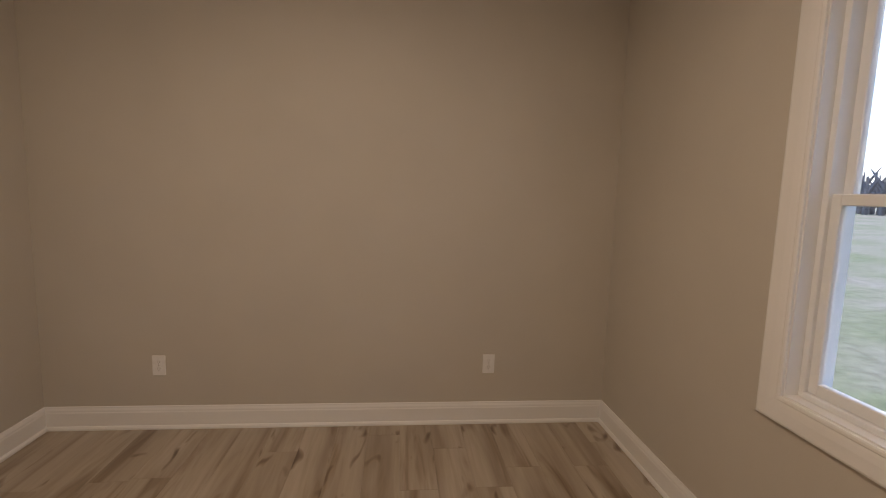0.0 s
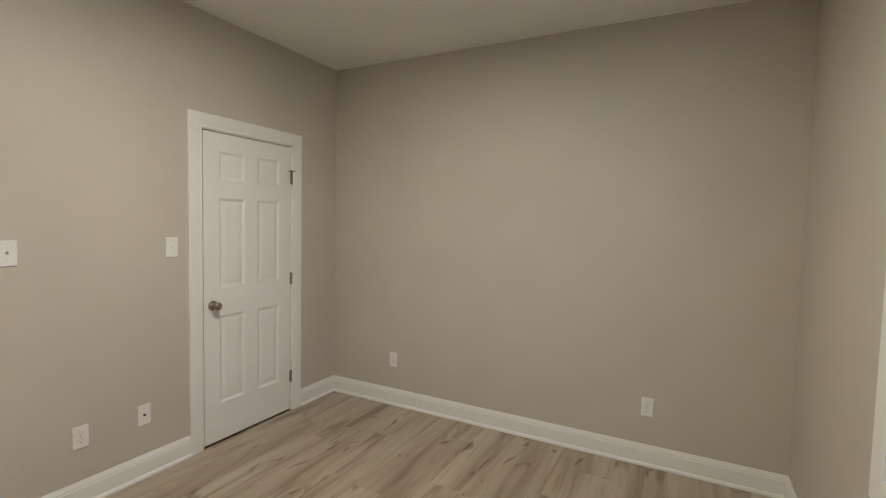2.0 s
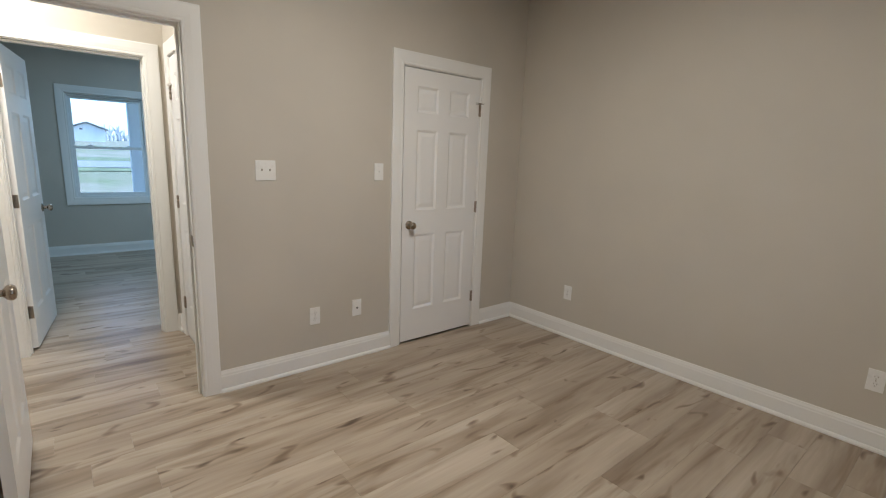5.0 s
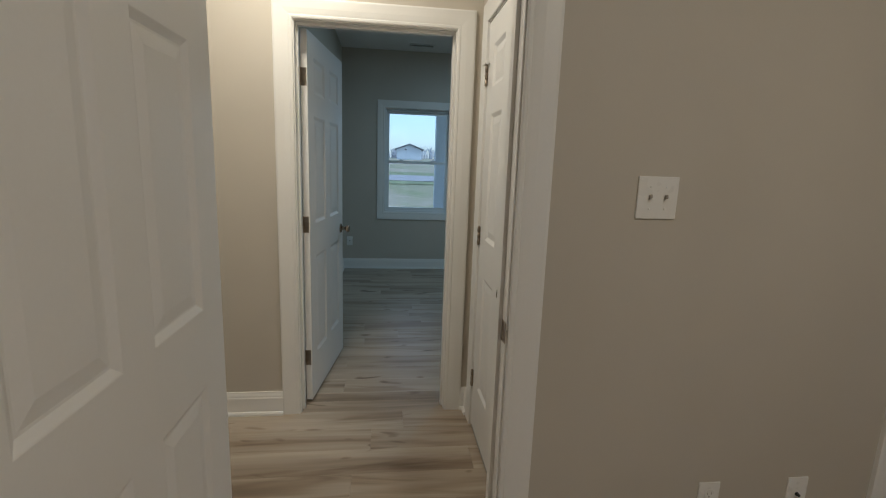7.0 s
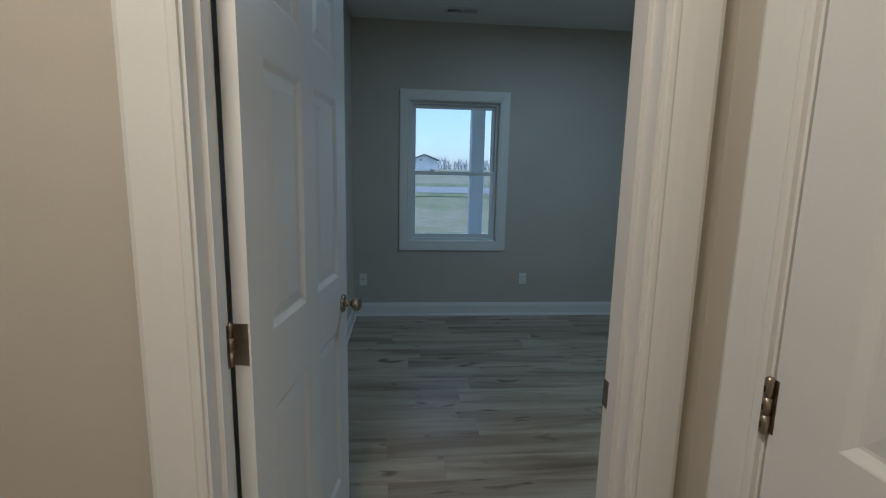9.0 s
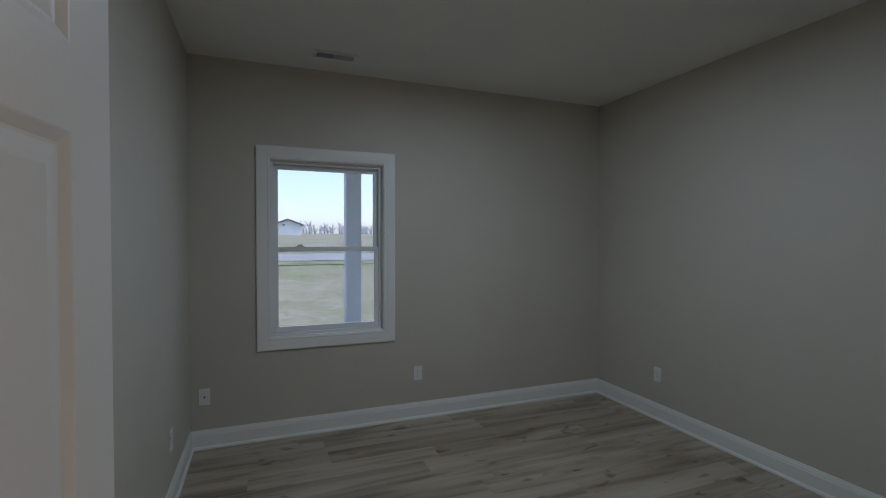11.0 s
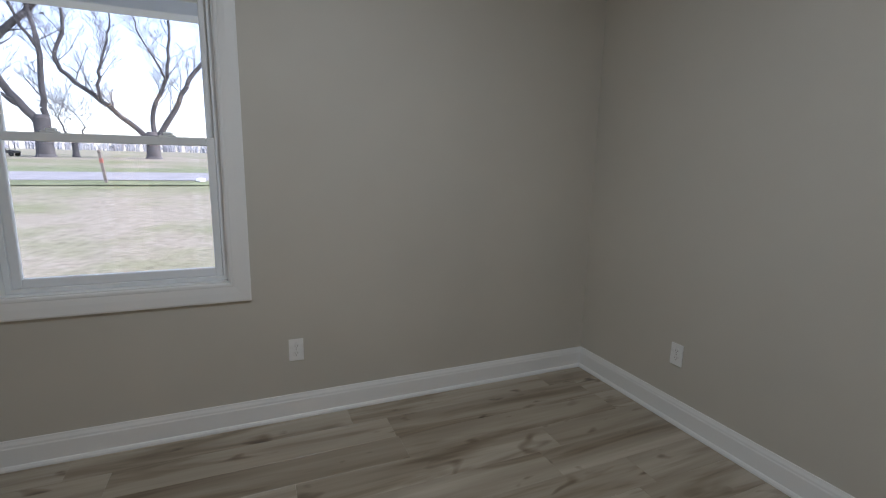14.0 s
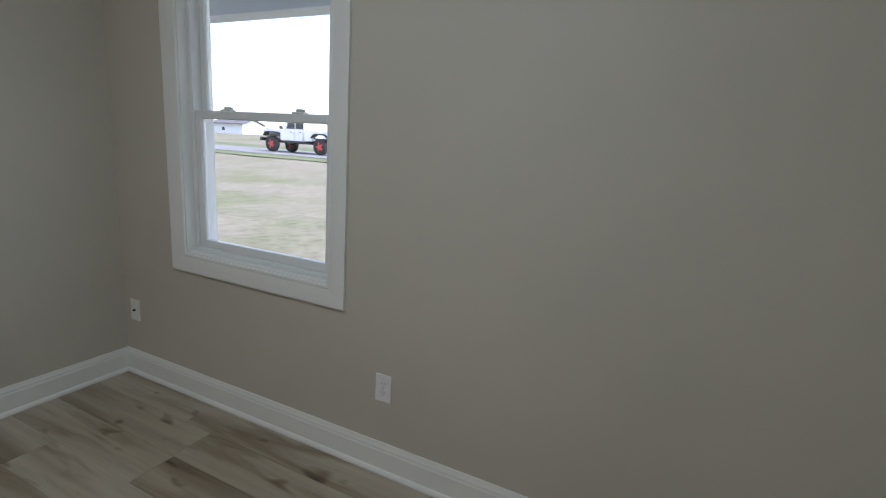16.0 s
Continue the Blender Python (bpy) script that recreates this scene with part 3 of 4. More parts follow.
# ---- outdoors ----
XS = [-2000, -900, -400, -220, -150, -110, -75, -60, -45, -37, -27.6, -21.4, -19.5, -16, -12, -8, -5, 0, 5, 15, 30, 80, 150, 500, 2000]
ZS = [24, 12, 5.5, 4.1, 3.2, 2.65, 2.1, 1.72, 1.32, 1.0, 0.68, 0.55, 0.44, 0.06, -0.17, -0.34, -0.42, -0.42, -0.42, -0.2, 0.1, 0.6, 1, 3, 10]


def land(x):
    return float(np.interp(x, XS, ZS))


def ground_sheet():
    bm = bmesh.new()
    xs = sorted(set(XS) | {-5 - i * 0.7 for i in range(26)})
    ys = [-2000, -800, -300, -120, -70] + [-50 + 2.5 * i for i in range(29)] + [40, 80, 200, 800, 2000]
    rows = []
    for x in xs:
        rows.append([bm.verts.new((x, y, land(x) + (0.05 * noise.noise((x * 0.4, y * 0.4, 0)) if -22 < x < -8 else 0))) for y in ys])
    for a, b in zip(rows, rows[1:]):
        for i in range(len(ys) - 1):
            f = bm.faces.new((a[i], a[i + 1], b[i + 1], b[i]))
            f.smooth = True
    return bm


structure("ground", ground_sheet(), LAWN, "dry straw-coloured winter lawn with green patches", "lawn")


def strip(x0, x1, lift, wob=0.0):
    bm = bmesh.new()
    ys = [-500, -200, -100] + [-60 + 3 * i for i in range(41)] + [100, 200, 500]
    rows = []
    for k, x in enumerate((x0, (x0 + x1) / 2, x1)):
        rows.append([bm.verts.new((x + wob * noise.noise((k * 9.1, y * 0.35, 2)), y, land(x) + lift)) for y in ys])
    for a, b in zip(rows, rows[1:]):
        for i in range(len(ys) - 1):
            bm.faces.new((a[i], a[i + 1], b[i + 1], b[i]))
    return bm


structure("road", strip(-27.5, -21.6, 0.04), ASPHALT, "pale worn asphalt country road", "road")
structure("verge", strip(-21.5, -20.0, 0.03, 0.35), GRASS, "green grass verge along the road", "verge")
structure("far_verge", strip(-31.5, -27.7, 0.03, 0.8), GRASS, "green grass verge across the road", "verge")

# porch post and beam outside the second bedroom
post = thing("porch_post", -6.55, 1.366, land(-6.55), "white square porch post on its base", "post")
part("shaft", boxes((-0.085, 0.085, -0.085, 0.085, 0.12, 2.74), bevel=0.006), POSTP, post)
part("base_trim", boxes((-0.105, 0.105, -0.105, 0.105, -0.05, 0.12), bevel=0.006), POSTP, post)
porch = thing("porch_roof", -5.9, 1.0, 2.32, "white porch roof beam and soffit outside the window", "porch roof", kind="structure")
part("beam", boxes((-0.75, -0.55, -4.0, 3.2, 0.0, 0.26), bevel=0.004), POSTP, porch)
part("soffit", boxes((-0.9, 0.8, -4.0, 3.2, 0.261, 0.285)), POSTP, porch)
part("roof_deck", boxes((-1.1, 0.8, -4.1, 3.3, 0.60, 0.64)), ROOFING, porch)


def tube(bm, a, b, ra, rb, seg=7):
    a, b = Vector(a), Vector(b)
    d = (b - a).normalized()
    u = d.orthogonal().normalized()
    v = d.cross(u)
    rings = []
    for c, r in ((a, ra), (b, rb)):
        rings.append([bm.verts.new(c + (u * math.cos(2 * math.pi * i / seg) + v * math.sin(2 * math.pi * i / seg)) * r) for i in range(seg)])
    for i in range(seg):
        f = bm.faces.new((rings[0][i], rings[0][(i + 1) % seg], rings[1][(i + 1) % seg], rings[1][i]))
        f.smooth = True


def limb(bm, rng, p, d, length, r, depth, twigs):
    """A crooked branch that forks on the way."""
    n = 5 if depth > 1 else 4
    q, dirn, rr = Vector(p), Vector(d).normalized(), max(r, 0.012)
    for i in range(n):
        dirn = (dirn + Vector((rng.uniform(-1, 1), rng.uniform(-1, 1), rng.uniform(-0.5, 0.9))) * 0.16).normalized()
        e = q + dirn * (length / n)
        r2 = rr * (0.86 if depth > 1 else 0.74)
        tube(bm if depth > 1 else twigs, q, e, rr, r2, 7 if depth > 2 else 4)
        if depth > 0 and i >= 1:
            for _ in range(1 if depth > 2 else 2):
                side = Vector((rng.uniform(-1, 1), rng.uniform(-1, 1), rng.uniform(-0.1, 0.9))).normalized()
                limb(bm, rng, e, dirn * 0.55 + side * 0.75, length * rng.uniform(0.36, 0.58), r2 * rng.uniform(0.32, 0.5), depth - 1, twigs)
        q, rr = e, r2
    if depth > 0:
        limb(bm, rng, q, dirn, length * 0.55, rr * 0.9, depth - 1, twigs)


def crooked(bm, rng, twigs, points, r0, r1, forks):
    """A main limb through a few (y, z) points, smoothed and slightly crooked, with side branches."""
    ps = [Vector((0, y, z)) for y, z in points]
    path = []
    for k in range(len(ps) - 1):
        p0, p1, p2, p3 = ps[max(k - 1, 0)], ps[k], ps[k + 1], ps[min(k + 2, len(ps) - 1)]
        for j in range(4):
            t = j / 4
            path.append(0.5 * (2 * p1 + (p2 - p0) * t + (2 * p0 - 5 * p1 + 4 * p2 - p3) * t * t + (3 * p1 - p0 - 3 * p2 + p3) * t ** 3))
    path.append(ps[-1])
    drift = rng.uniform(-0.25, 0.25)
    n = len(path) - 1
    for k, p in enumerate(path):
        p.x += drift * k / n * 4
        if 0 < k:
            p += Vector((rng.uniform(-1, 1), rng.uniform(-1, 1), rng.uniform(-0.5, 0.5))) * 0.09
    for k in range(n):
        ra, rb = r0 + (r1 - r0) * k / n, r0 + (r1 - r0) * (k + 1) / n
        tube(bm, path[k], path[k + 1], ra, rb, 9)
        if k >= 2:
            along = (path[k + 1] - path[k]).normalized()
            for _ in range(forks):
                side = Vector((rng.uniform(-1, 1), rng.uniform(-1, 1), rng.uniform(0.0, 0.9))).normalized()
                limb(bm, rng, path[k + 1], along * 0.45 + side * 0.8, rng.uniform(1.1, 2.6), rb * rng.uniform(0.2, 0.38), 2, twigs)
    limb(bm, rng, path[-1], path[-1] - path[-2], 2.4, r1, 2, twigs)


def bare_tree(x, y, trunk_r, limbs, seed, label, fork=1.9, forks=1):
    """limbs: rows of (foot radius, tip radius, (y, z), (y, z), ...) from the trunk's foot."""
    rng = random.Random(seed)
    base = thing("bare_tree", x, y, land(x) - 0.1, label, "tree", "bare trees by the road")
    bm = bmesh.new()
    hs = [(0, 1.45), (0.3, 1.12), (fork * 0.55, 0.97), (fork, 1.02), (fork + 0.25, 0.7)]
    for (h0, k0), (h1, k1) in zip(hs, hs[1:]):
        tube(bm, (0, 0, h0), (0, 0, h1), trunk_r * k0, trunk_r * k1, 12)
    part("trunk", bm, BARK, base)
    twigs = bmesh.new()
    crown = bmesh.new()
    for r0, r1, *points in limbs:
        crooked(crown, rng, twigs, points, r0 * 0.85, r1 * 0.8, forks)
    part("limbs", crown, BARK, base)
    tagged(part("twigs", twigs, TWIGS, base, "fine bare twigs"), kind="stuff")
    return base


TREE = "large leafless tree with forked grey trunk on lawn"
bare_tree(-45, -5.0, 0.46, [
    (0.24, 0.12, (-0.3, 1.7), (-1.9, 3.2), (-3.5, 4.6), (-5.3, 6.2), (-5.5, 7.4), (-4.9, 9.3), (-5.0, 12.0)),
    (0.15, 0.05, (-3.0, 4.2), (-3.0, 5.8), (-2.6, 7.5), (-2.0, 9.2), (-1.9, 11.0)),
    (0.22, 0.09, (0.1, 1.8), (0.3, 3.8), (1.3, 6.4), (1.6, 9.0), (1.6, 12.5)),
    (0.11, 0.04, (1.2, 6.2), (0.5, 7.6), (-0.3, 9.4), (-0.6, 11.0)),
    (0.26, 0.10, (0.4, 1.8), (1.7, 3.9), (2.8, 6.2), (4.3, 8.3), (4.2, 10.4), (3.3, 12.4))], 4, TREE)
bare_tree(-45, -11.7, 0.50, [
    (0.34, 0.16, (-0.2, 2.5), (-1.6, 4.5), (-3.4, 7.8), (-5.2, 11.0), (-6.4, 14.0)),
    (0.15, 0.06, (-1.2, 3.6), (-2.9, 5.0), (-4.6, 5.9), (-6.0, 7.6)),
    (0.26, 0.12, (0.2, 2.6), (0.3, 4.8), (0.3, 8.0), (0.0, 11.5), (0.9, 15.0)),
    (0.14, 0.05, (0.3, 7.5), (-0.6, 9.4), (-1.2, 12.0), (-0.4, 14.5))], 11, TREE, 2.8)
bare_tree(-45, -17.3, 0.68, [
    (0.38, 0.18, (-0.4, 3.2), (-2.4, 5.6), (-4.6, 8.6), (-7.0, 11.5)),
    (0.42, 0.20, (-0.1, 3.3), (-0.6, 6.0), (-0.9, 9.0), (-1.6, 11.8), (-3.0, 14.5)),
    (0.18, 0.07, (-0.9, 9.6), (0.0, 11.2), (0.3, 14.0)),
    (0.38, 0.15, (0.4, 3.2), (1.8, 5.8), (4.8, 9.2), (6.8, 11.6), (8.0, 14.5)),
    (0.18, 0.07, (3.4, 7.8), (3.0, 10.2), (2.2, 13.5))], 23, TREE, 3.3)
bare_tree(-46, -10.2, 0.20, [(0.11, 0.04, (0, 1.0), (-0.6, 2.0), (-1.1, 3.3)), (0.09, 0.03, (0, 1.0), (0.5, 1.8), (0.6, 2.6))], 31, "small broken leafless tree beside a larger trunk", 1.1)
bare_tree(-95, -68.0, 0.55, [(0.3, 0.1, (-0.3, 1.8), (-2.2, 4.0), (-3.2, 7.0)), (0.3, 0.1, (0, 1.8), (0.2, 4.5), (0, 8.0)), (0.3, 0.1, (0.3, 1.8), (2.2, 4.0), (3.2, 7.0))], 37, "rounded leafless tree in the distance", 1.9)


def far_woods(x0, spread, y0, y1, count, tall, seed):
    """Distant tree line: many thin upright stems and twig fans."""
    rng = random.Random(seed)
    bm = bmesh.new()
    for i in range(count):
        y = rng.uniform(y0, y1)
        x = x0 + rng.uniform(-spread, spread) + math.copysign(0.12 * abs(y), x0)
        h = tall * rng.uniform(0.45, 1.0) * (0.75 + 0.45 * noise.noise((y * 0.03, 0, 3)))
        z = land(x) - 0.3
        tube(bm, (x, y, z), (x, y, z + h), 0.35, 0.06, 3)
        for k in range(5):
            a, b = rng.uniform(-1, 1), rng.uniform(0.25, 0.9)
            tube(bm, (x, y, z + h * b * 0.7), (x, y + a * h * 0.4, z + h * b + h * 0.2), 0.28, 0.05, 3)
    return bm


tagged(part("far_woods", far_woods(-190, 25, -330, 190, 1100, 6.0, 5), HAZED_TWIGS), "hazy grey leafless woods on the horizon", "woods", kind="stuff")
tagged(part("woods", far_woods(62, 10, -60, 160, 900, 9.0, 9), TWIGS), "grey-brown leafless woods behind the house", "woods", kind="stuff")


def far_house(x, y, w, d, eave, ridge, label, axis="x", wins=(), mat=WHITESIDING):
    """A gabled house: w along y, d along x; the ridge runs along axis."""
    base = thing("house", x, y, land(x) - 0.2, label, "house", "far houses")
    bm = bmesh.new()
    box(bm, -d / 2, d / 2, -w / 2, w / 2, 0, eave)
    span = w if axis == "x" else d

    def pt(along, across, z):
        return (along, across, z) if axis == "x" else (across, along, z)
    ln = (d if axis == "x" else w) / 2
    for e in (-ln, ln):
        bm.faces.new([bm.verts.new(pt(e, c, z)) for c, z in ((-span / 2, eave), (span / 2, eave), (0, ridge))])
    part("wall", bm, mat, base)
    o = 0.35
    k = (ridge - eave) / (span / 2)
    for s in (-1, 1):
        bm = bmesh.new()
        lo = [bm.verts.new(pt(e, s * c, z)) for e in (-ln - o, ln + o) for c, z in ((0, ridge + 0.05), (span / 2 + o, eave - k * o + 0.05))]
        hi = [bm.verts.new(v.co + Vector((0, 0, 0.16))) for v in lo]
        for q in ((0, 1, 3, 2),):
            bm.faces.new([lo[i] for i in q])
            bm.faces.new([hi[i] for i in q])
        for i, j in ((0, 1), (1, 3), (3, 2), (2, 0)):
            bm.faces.new((lo[i], lo[j], hi[j], hi[i]))
        part("roof", bm, ROOFING, base)
    for yy, zz, ww, hh in wins:
        fr = part("window", boxes((d / 2 + 0.01, d / 2 + 0.07, yy - ww / 2, yy + ww / 2, zz, zz + hh)), VINYL, base)
        part("pane", boxes((d / 2 + 0.072, d / 2 + 0.085, yy - ww / 2 + 0.08, yy + ww / 2 - 0.08, zz + 0.08, zz + hh - 0.08)), CARGLASS, fr)
    return base


far_house(-78, 4.0, 3.9, 5.5, 1.75, 2.5, "white gabled outbuilding with grey roof far across the field", "x", [(-0.6, 1.55, 0.5, 0.35)])
far_house(-80, -47, 6.5, 5.0, 1.7, 2.5, "low white house far behind the lawn", "y", [(-1.5, 0.6, 0.8, 0.8), (1.5, 0.6, 0.8, 0.8)])
far_house(-84, -38, 5.0, 5.0, 1.5, 2.3, "low pale house far behind the lawn", "y", [(0.0, 0.6, 1.2, 0.8)])
far_house(-88, -57, 7.0, 5.0, 1.9, 2.7, "low white house far behind the road", "y", [(-1.0, 0.6, 0.9, 0.8)])
far_house(-70, -74, 8.0, 5.0, 2.0, 2.9, "low white house far behind the road", "y", [(-1.0, 0.6, 0.9, 0.8)])


def shrub(x, y, r, h):
    rng = random.Random(8)
    base = thing("shrub", x, y, land(x), "dark rounded evergreen shrub on the lawn", "shrub")
    bm = bmesh.new()
    for i in range(900):
        t = rng.uniform(0, 2 * math.pi)
        f = rng.random() ** 0.5
        z = rng.uniform(0.02, 1) ** 0.9
        rad = r * f * math.sqrt(max(0.05, 1 - z * z * 0.9)) * rng.uniform(0.85, 1.1)
        c = Vector((math.cos(t) * rad, math.sin(t) * rad, z * h))
        a = Vector((rng.uniform(-1, 1), rng.uniform(-1, 1), rng.uniform(-1, 1))).normalized() * 0.2
        b = a.orthogonal().normalized() * 0.13
        bm.faces.new([bm.verts.new(c + q) for q in (a, b, -a, -b)])
    part("foliage", bm, EVERGREEN, base)
    bm = bmesh.new()
    tube(bm, (0, 0, -0.1), (0, 0, h * 0.5), 0.12, 0.06, 6)
    part("stem", bm, BARK, base)


shrub(-60, -38.6, 1.3, 1.35)

# leaning roadside post with a marker
STAKE = paint("weathered_stake_wood", (0.24, 0.205, 0.17), 0.9, 20, 0.4, 0.2)
TAPE = paint("faded_red_tape", (0.42, 0.15, 0.11), 0.7)
mk = thing("roadside_post", -20.8, -2.75, land(-20.8), "thin leaning wooden roadside post with faded red tape", "post")
lean = Matrix.Rotation(radians(6), 4, "X")
part("stake", boxes((-0.035, 0.035, -0.04, 0.04, -0.1, 0.98), bevel=0.006), STAKE, mk, "", lean)
part("tape", boxes((-0.042, 0.042, -0.05, 0.05, 0.66, 0.80), bevel=0.008), TAPE, mk, "faded red tape", lean)
part("cap", lathe([(0.05, 0.98), (0.05, 1.04), (0.02, 1.09)], 10), STAKE, mk, "", lean)


def crumpled_bag(x, y, size, seed):
    rng = random.Random(seed)
    base = thing("litter_bag", x, y, land(x) + 0.03, "crumpled white plastic bag lying on the verge", "litter")
    bm = bmesh.new()
    bmesh.ops.create_icosphere(bm, subdivisions=2, radius=size)
    for v in bm.verts:
        v.co *= rng.uniform(0.75, 1.2)
        v.co.z = max(0.0, v.co.z * 0.55 + size * 0.2)
    part("bag", bm, PLATE, base)


crumpled_bag(-21.25, -0.03, 0.17, 2)


# ---- vehicles ----
def wheel(parent, x, y, r, w, side):
    m = Matrix.Translation((x, y, r)) @ Matrix.Rotation(radians(90), 4, "X")
    ty = part("wheel", lathe([(r * 0.58, -w / 2), (r * 0.93, -w / 2), (r, -w * 0.36), (r, w * 0.36), (r * 0.93, w / 2), (r * 0.58, w / 2)], 28), TYRE, parent, "chunky black tyre", m)
    part("rim", lathe([(r * 0.58, -w * 0.44), (r * 0.58, w * 0.44)], 24), CARBLACK, ty)
    for i in range(5):
        a = 2 * math.pi * i / 5
        part("spoke", boxes((0.02, r * 0.55, -0.045, 0.045, -w * 0.54, w * 0.54), bevel=0.012), REDRIM, ty, "red wheel spoke", Matrix.Rotation(a, 4, "Z"))
    part("hub", lathe([(0.09, -w * 0.56), (0.10, 0), (0.09, w * 0.56)], 14), REDRIM, ty)


def extruded(profile, y0, y1, bevel=0.03):
    bm = bmesh.new()
    a = [bm.verts.new((x, y0, z)) for x, z in profile]
    b = [bm.verts.new((x, y1, z)) for x, z in profile]
    n = len(profile)
    for i in range(n):
        bm.faces.new((a[i], a[(i + 1) % n], b[(i + 1) % n], b[i]))
    bm.faces.new(a)
    bm.faces.new(b)
    bmesh.ops.bevel(bm, geom=list(bm.edges), offset=bevel, segments=2, affect="EDGES")
    return bm


def pickup(x, y, rz):
    """A boxy four-door pickup, its nose along +x, wheels on the ground."""
    tk = thing("pickup_truck", x, y, land(x) + 0.04, "white lifted four-door pickup truck with red wheels", "pickup truck", rz=rz)
    part("chassis", boxes((-2.45, 2.3, -0.55, 0.55, 0.52, 0.70), bevel=0.03), CARBLACK, tk)
    part("body", extruded([(-0.62, 0.66), (1.10, 0.66), (1.10, 1.16), (1.02, 1.26), (-0.62, 1.26)], -0.82, 0.82), CARWHITE, tk, "white painted doors and body sides")
    hood = part("hood", extruded([(1.02, 0.98), (2.42, 0.98), (2.44, 1.16), (2.36, 1.22), (1.02, 1.29)], -0.66, 0.66), CARWHITE, tk)
    part("grille", boxes((2.44, 2.50, -0.55, 0.55, 0.80, 1.14), bevel=0.02), CARWHITE, tk)
    for i in range(7):
        part("grille_slot", boxes((2.501, 2.508, -0.30 + i * 0.1 - 0.028, -0.30 + i * 0.1 + 0.028, 0.84, 1.08)), DARK, tk)
    for s in (-1, 1):
        part("headlight", lathe([(0.10, 0), (0.10, 0.03), (0.05, 0.045)], 16), CARGLASS, tk, "round headlight", Matrix.Translation((2.49, s * 0.44, 0.98)) @ Matrix.Rotation(radians(90), 4, "Y"))
    part("front_bumper", boxes((2.46, 2.66, -0.85, 0.85, 0.58, 0.78), bevel=0.04), CARBLACK, tk)
    part("rear_bumper", boxes((-2.72, -2.52, -0.80, 0.80, 0.60, 0.76), bevel=0.04), CARBLACK, tk)
    part("cabin", extruded([(-0.66, 1.262), (0.98, 1.262), (0.66, 1.80), (0.50, 1.84), (-0.50, 1.84), (-0.60, 1.80)], -0.74, 0.74, 0.04), CARWHITE, tk, "white cab with flat roof")
    for s in (-1, 1):
        side = (0.742, 0.758) if s > 0 else (-0.758, -0.742)
        for a, b in ((0.10, 0.70), (-0.52, 0.02)):
            bm = bmesh.new()
            top = b - 0.14 if b > 0.5 else b
            for yy in side:
                bm.faces.new([bm.verts.new(c) for c in ((a, yy, 1.32), (b, yy, 1.32), (top, yy, 1.72), (a, yy, 1.72))])
            part("side_window", bm, CARGLASS, tk, "dark side window")
        for xx in (0.06, -0.56):
            part("door_gap", boxes((xx - 0.008, xx + 0.008, s * 0.823 - 0.002, s * 0.823 + 0.002, 0.70, 1.25)), DARK, tk)
        for xx in (0.20, -0.42):
            part("door_handle", boxes((xx, xx + 0.14, s * 0.835 - 0.012, s * 0.835 + 0.012, 1.13, 1.16), bevel=0.005), CARBLACK, tk)
        for xx, tag in ((1.72, "front_fender"), (-1.78, "rear_fender")):
            prof = [(xx - 0.62, 0.88), (xx - 0.50, 1.02), (xx - 0.36, 1.12), (xx + 0.36, 1.12), (xx + 0.50, 1.02), (xx + 0.62, 0.88), (xx + 0.56, 0.86), (xx + 0.34, 1.06), (xx - 0.34, 1.06), (xx - 0.56, 0.86)]
            ya, yb = (0.62, 0.94) if s > 0 else (-0.94, -0.62)
            part(tag, extruded(prof, ya, yb, 0.01), CARBLACK, tk, "black wheel arch flare")
            wheel(tk, xx, s * 0.76, 0.44, 0.28, s)
        part("mirror", boxes((0.86, 0.98, s * 0.92 - 0.1, s * 0.92 + 0.1, 1.28, 1.44), bevel=0.03), CARBLACK, tk)
        part("sill_step", boxes((-1.1, 1.05, s * 0.84 - 0.05, s * 0.84 + 0.05, 0.54, 0.62), bevel=0.02), CARBLACK, tk)
        part("bed_side", extruded([(-2.52, 0.86), (-2.36, 0.86), (-2.2, 1.08), (-1.36, 1.08), (-1.2, 0.70), (-0.68, 0.70), (-0.68, 1.25), (-2.52, 1.25)], s * 0.80 - 0.04, s * 0.80 + 0.04, 0.012), CARWHITE, tk)
        part("taillight", boxes((-2.545, -2.515, s * 0.76 - 0.05, s * 0.76 + 0.05, 0.98, 1.16), bevel=0.008), DARK, tk)
    part("bed_floor", boxes((-2.5, -0.7, -0.76, 0.76, 0.82, 0.88)), CARBLACK, tk)
    part("tailgate", boxes((-2.54, -2.48, -0.75, 0.75, 0.80, 1.24), bevel=0.015), CARWHITE, tk)
    bm = bmesh.new()
    bm.faces.new([bm.verts.new(c) for c in ((0.995, -0.64, 1.31), (0.995, 0.64, 1.31), (0.735, 0.60, 1.745), (0.735, -0.60, 1.745))])
    bmesh.ops.solidify(bm, geom=list(bm.faces), thickness=0.02)
    part("windscreen", bm, CARGLASS, tk, "dark windscreen")
    return tk


pickup(-24.6, -16.45, -90)

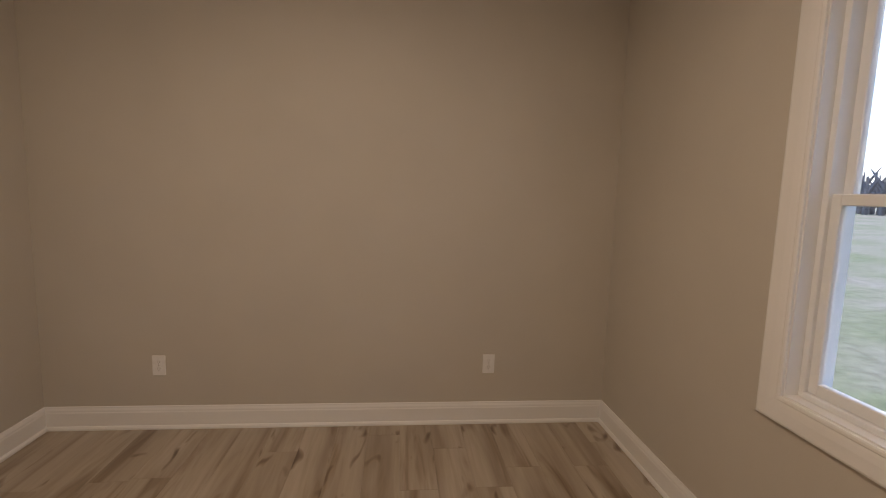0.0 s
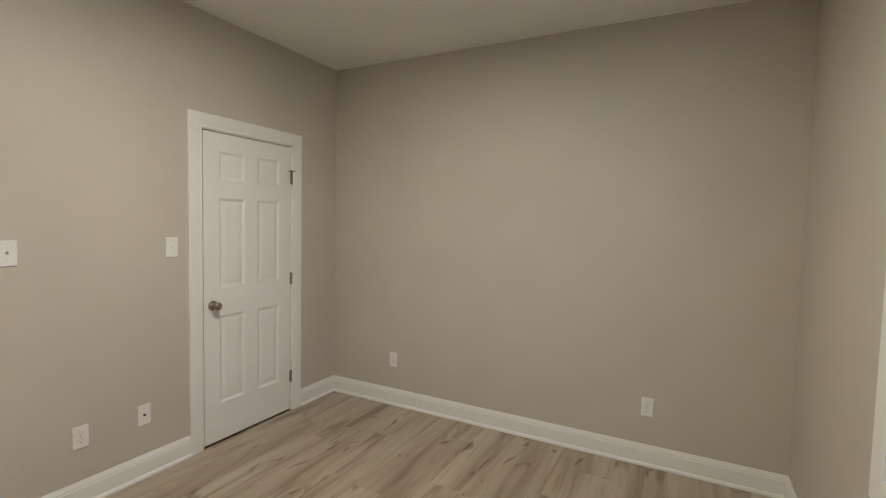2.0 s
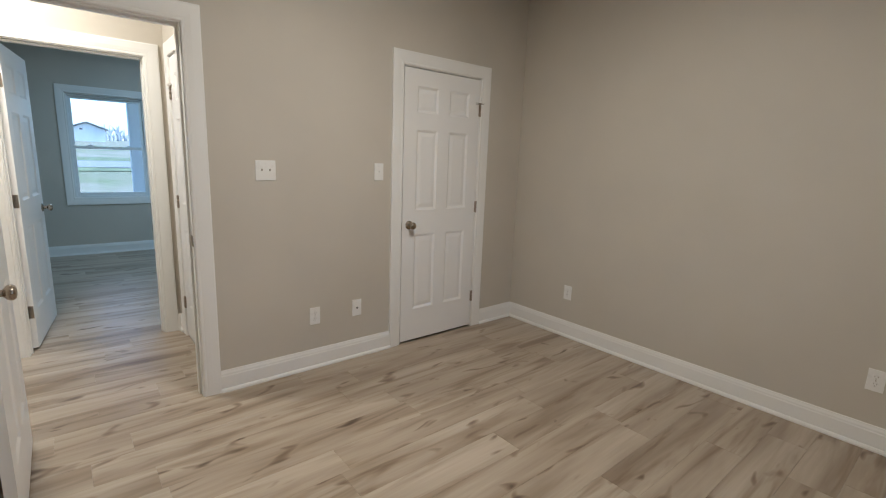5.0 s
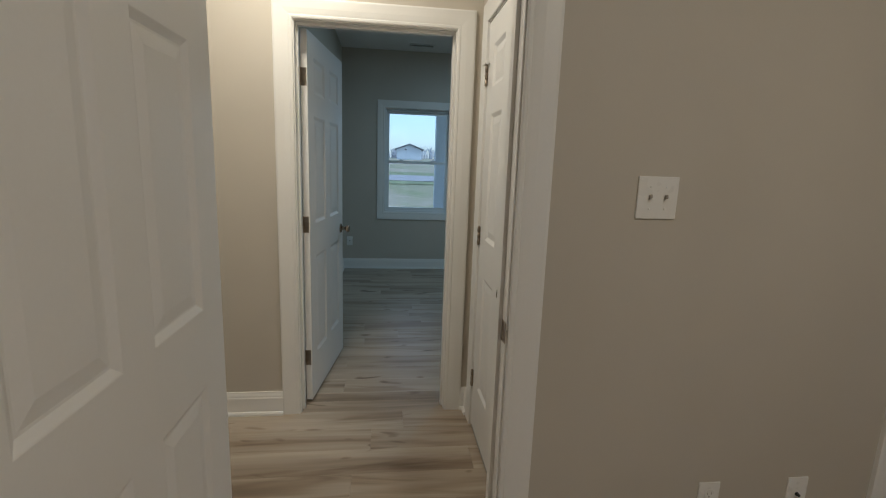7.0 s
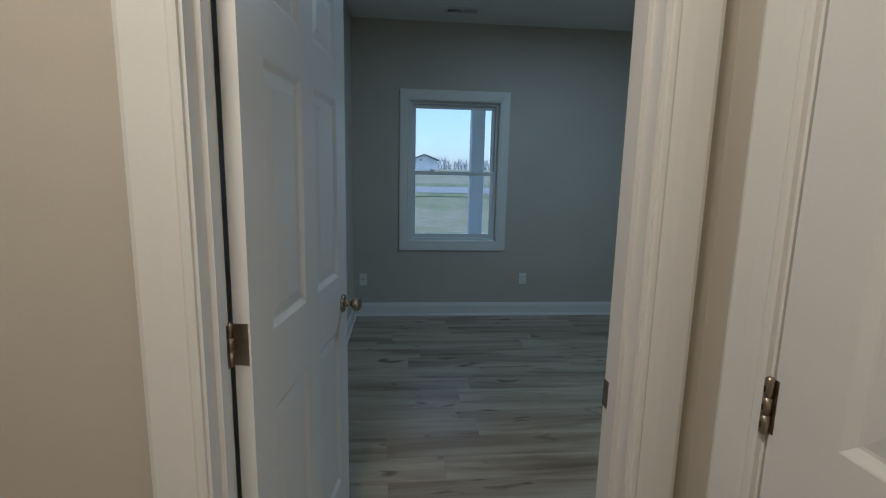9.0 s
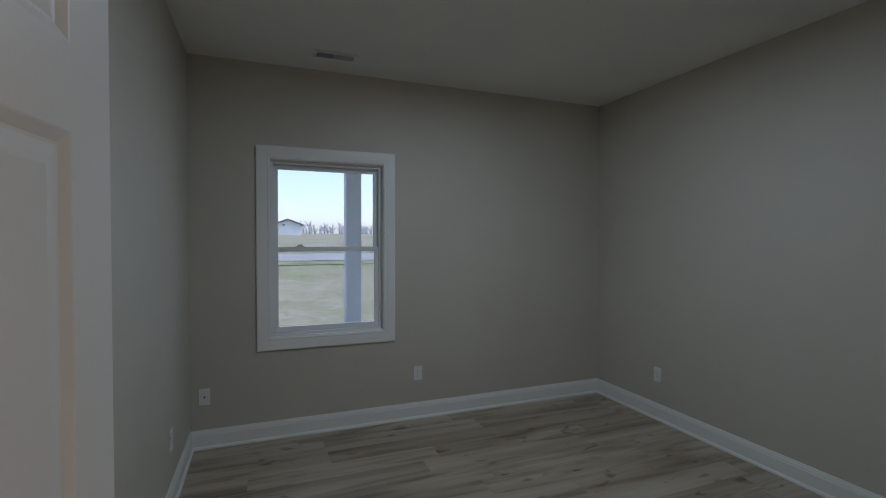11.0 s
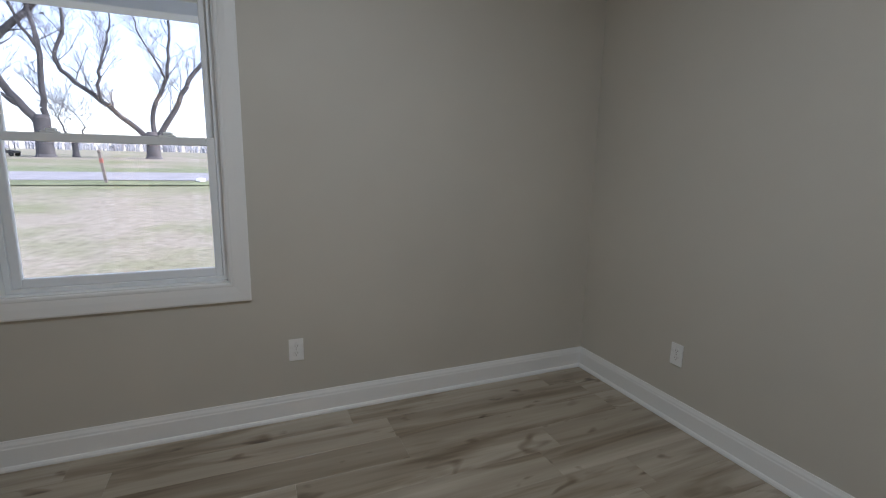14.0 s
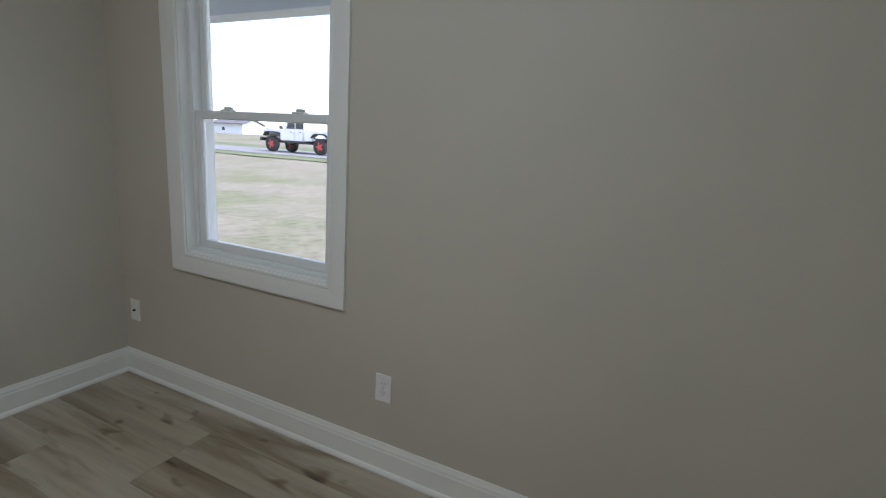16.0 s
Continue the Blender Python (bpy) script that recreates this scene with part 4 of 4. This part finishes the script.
cart = thing("utility_cart", -45.0, -13.9, land(-45) , "dark utility cart with pale canopy on lawn", "utility cart", rz=80)
cart.scale = (0.6, 0.6, 0.6)
part("body", extruded([(-1.1, 0.35), (1.1, 0.35), (1.15, 0.62), (0.5, 0.72), (0.2, 0.62), (-0.3, 0.62), (-0.4, 0.95), (-0.55, 0.95), (-0.6, 0.65), (-1.15, 0.65)], -0.55, 0.55), CARBLACK, cart)
part("canopy", boxes((-0.9, 0.7, -0.6, 0.6, 1.72, 1.78), bevel=0.02), GREENSTRAP, cart)
for px, py in ((-0.8, -0.5), (-0.8, 0.5), (0.6, -0.5), (0.6, 0.5)):
    part("canopy_post", boxes((px - 0.02, px + 0.02, py - 0.02, py + 0.02, 0.5, 1.72)), CARBLACK, cart)
for px in (-0.75, 0.75):
    for py in (-0.55, 0.55):
        part("wheel", lathe([(0.12, -0.1), (0.24, -0.1), (0.27, -0.06), (0.27, 0.06), (0.24, 0.1), (0.12, 0.1)], 16), TYRE, cart, "", Matrix.Translation((px, py, 0.27)) @ Matrix.Rotation(radians(90), 4, "X"))


# ---- floor planks, each its own piece ----
def plank_mesh(w, ln):
    bm = bmesh.new()
    g, c, t = 0.0002, 0.0009, 0.011
    x, y = w / 2 - g, ln / 2 - g
    lo = [bm.verts.new((a, b, -t)) for a, b in ((-x, -y), (x, -y), (x, y), (-x, y))]
    mi = [bm.verts.new((a, b, -0.0008)) for a, b in ((-x, -y), (x, -y), (x, y), (-x, y))]
    hi = [bm.verts.new((a, b, 0)) for a, b in ((-x + c, -y + c), (x - c, -y + c), (x - c, y - c), (-x + c, y - c))]
    for a, b in ((lo, mi), (mi, hi)):
        for i in range(4):
            bm.faces.new((a[i], a[(i + 1) % 4], b[(i + 1) % 4], b[i]))
    bm.faces.new(hi)
    return mesh_of("plank", bm, PLANK)


PLANKS = {}


def lay(x0, x1, y0, y1, seed):
    rng = random.Random(seed)
    W, L = 0.182, 1.22
    x = x0
    while x < x1 - 0.004:
        w = min(W, x1 - x)
        y = y0
        first = rng.uniform(0.25, L)
        while y < y1 - 0.004:
            ln = min(first, y1 - y)
            if y1 - y - ln < 0.05:
                ln = y1 - y
            key = (round(w, 3), round(ln, 3))
            if key not in PLANKS:
                PLANKS[key] = plank_mesh(w, ln)
            ob = new("plank", PLANKS[key])
            ob.parent = floor
            ob.matrix_basis = pose(x + w / 2, y + ln / 2, 0)
            y += ln
            first = L
        x += w


lay(0.0, AX, AY0, AY1, 3)
lay(HX0, HX1, HY0, HY1, 7)
lay(BX0, BX1, BY0, BY1, 12)
lay(-T, 0.0, DA0, DA1, 5)
lay(BX1, HX0, DB0, DB1, 6)
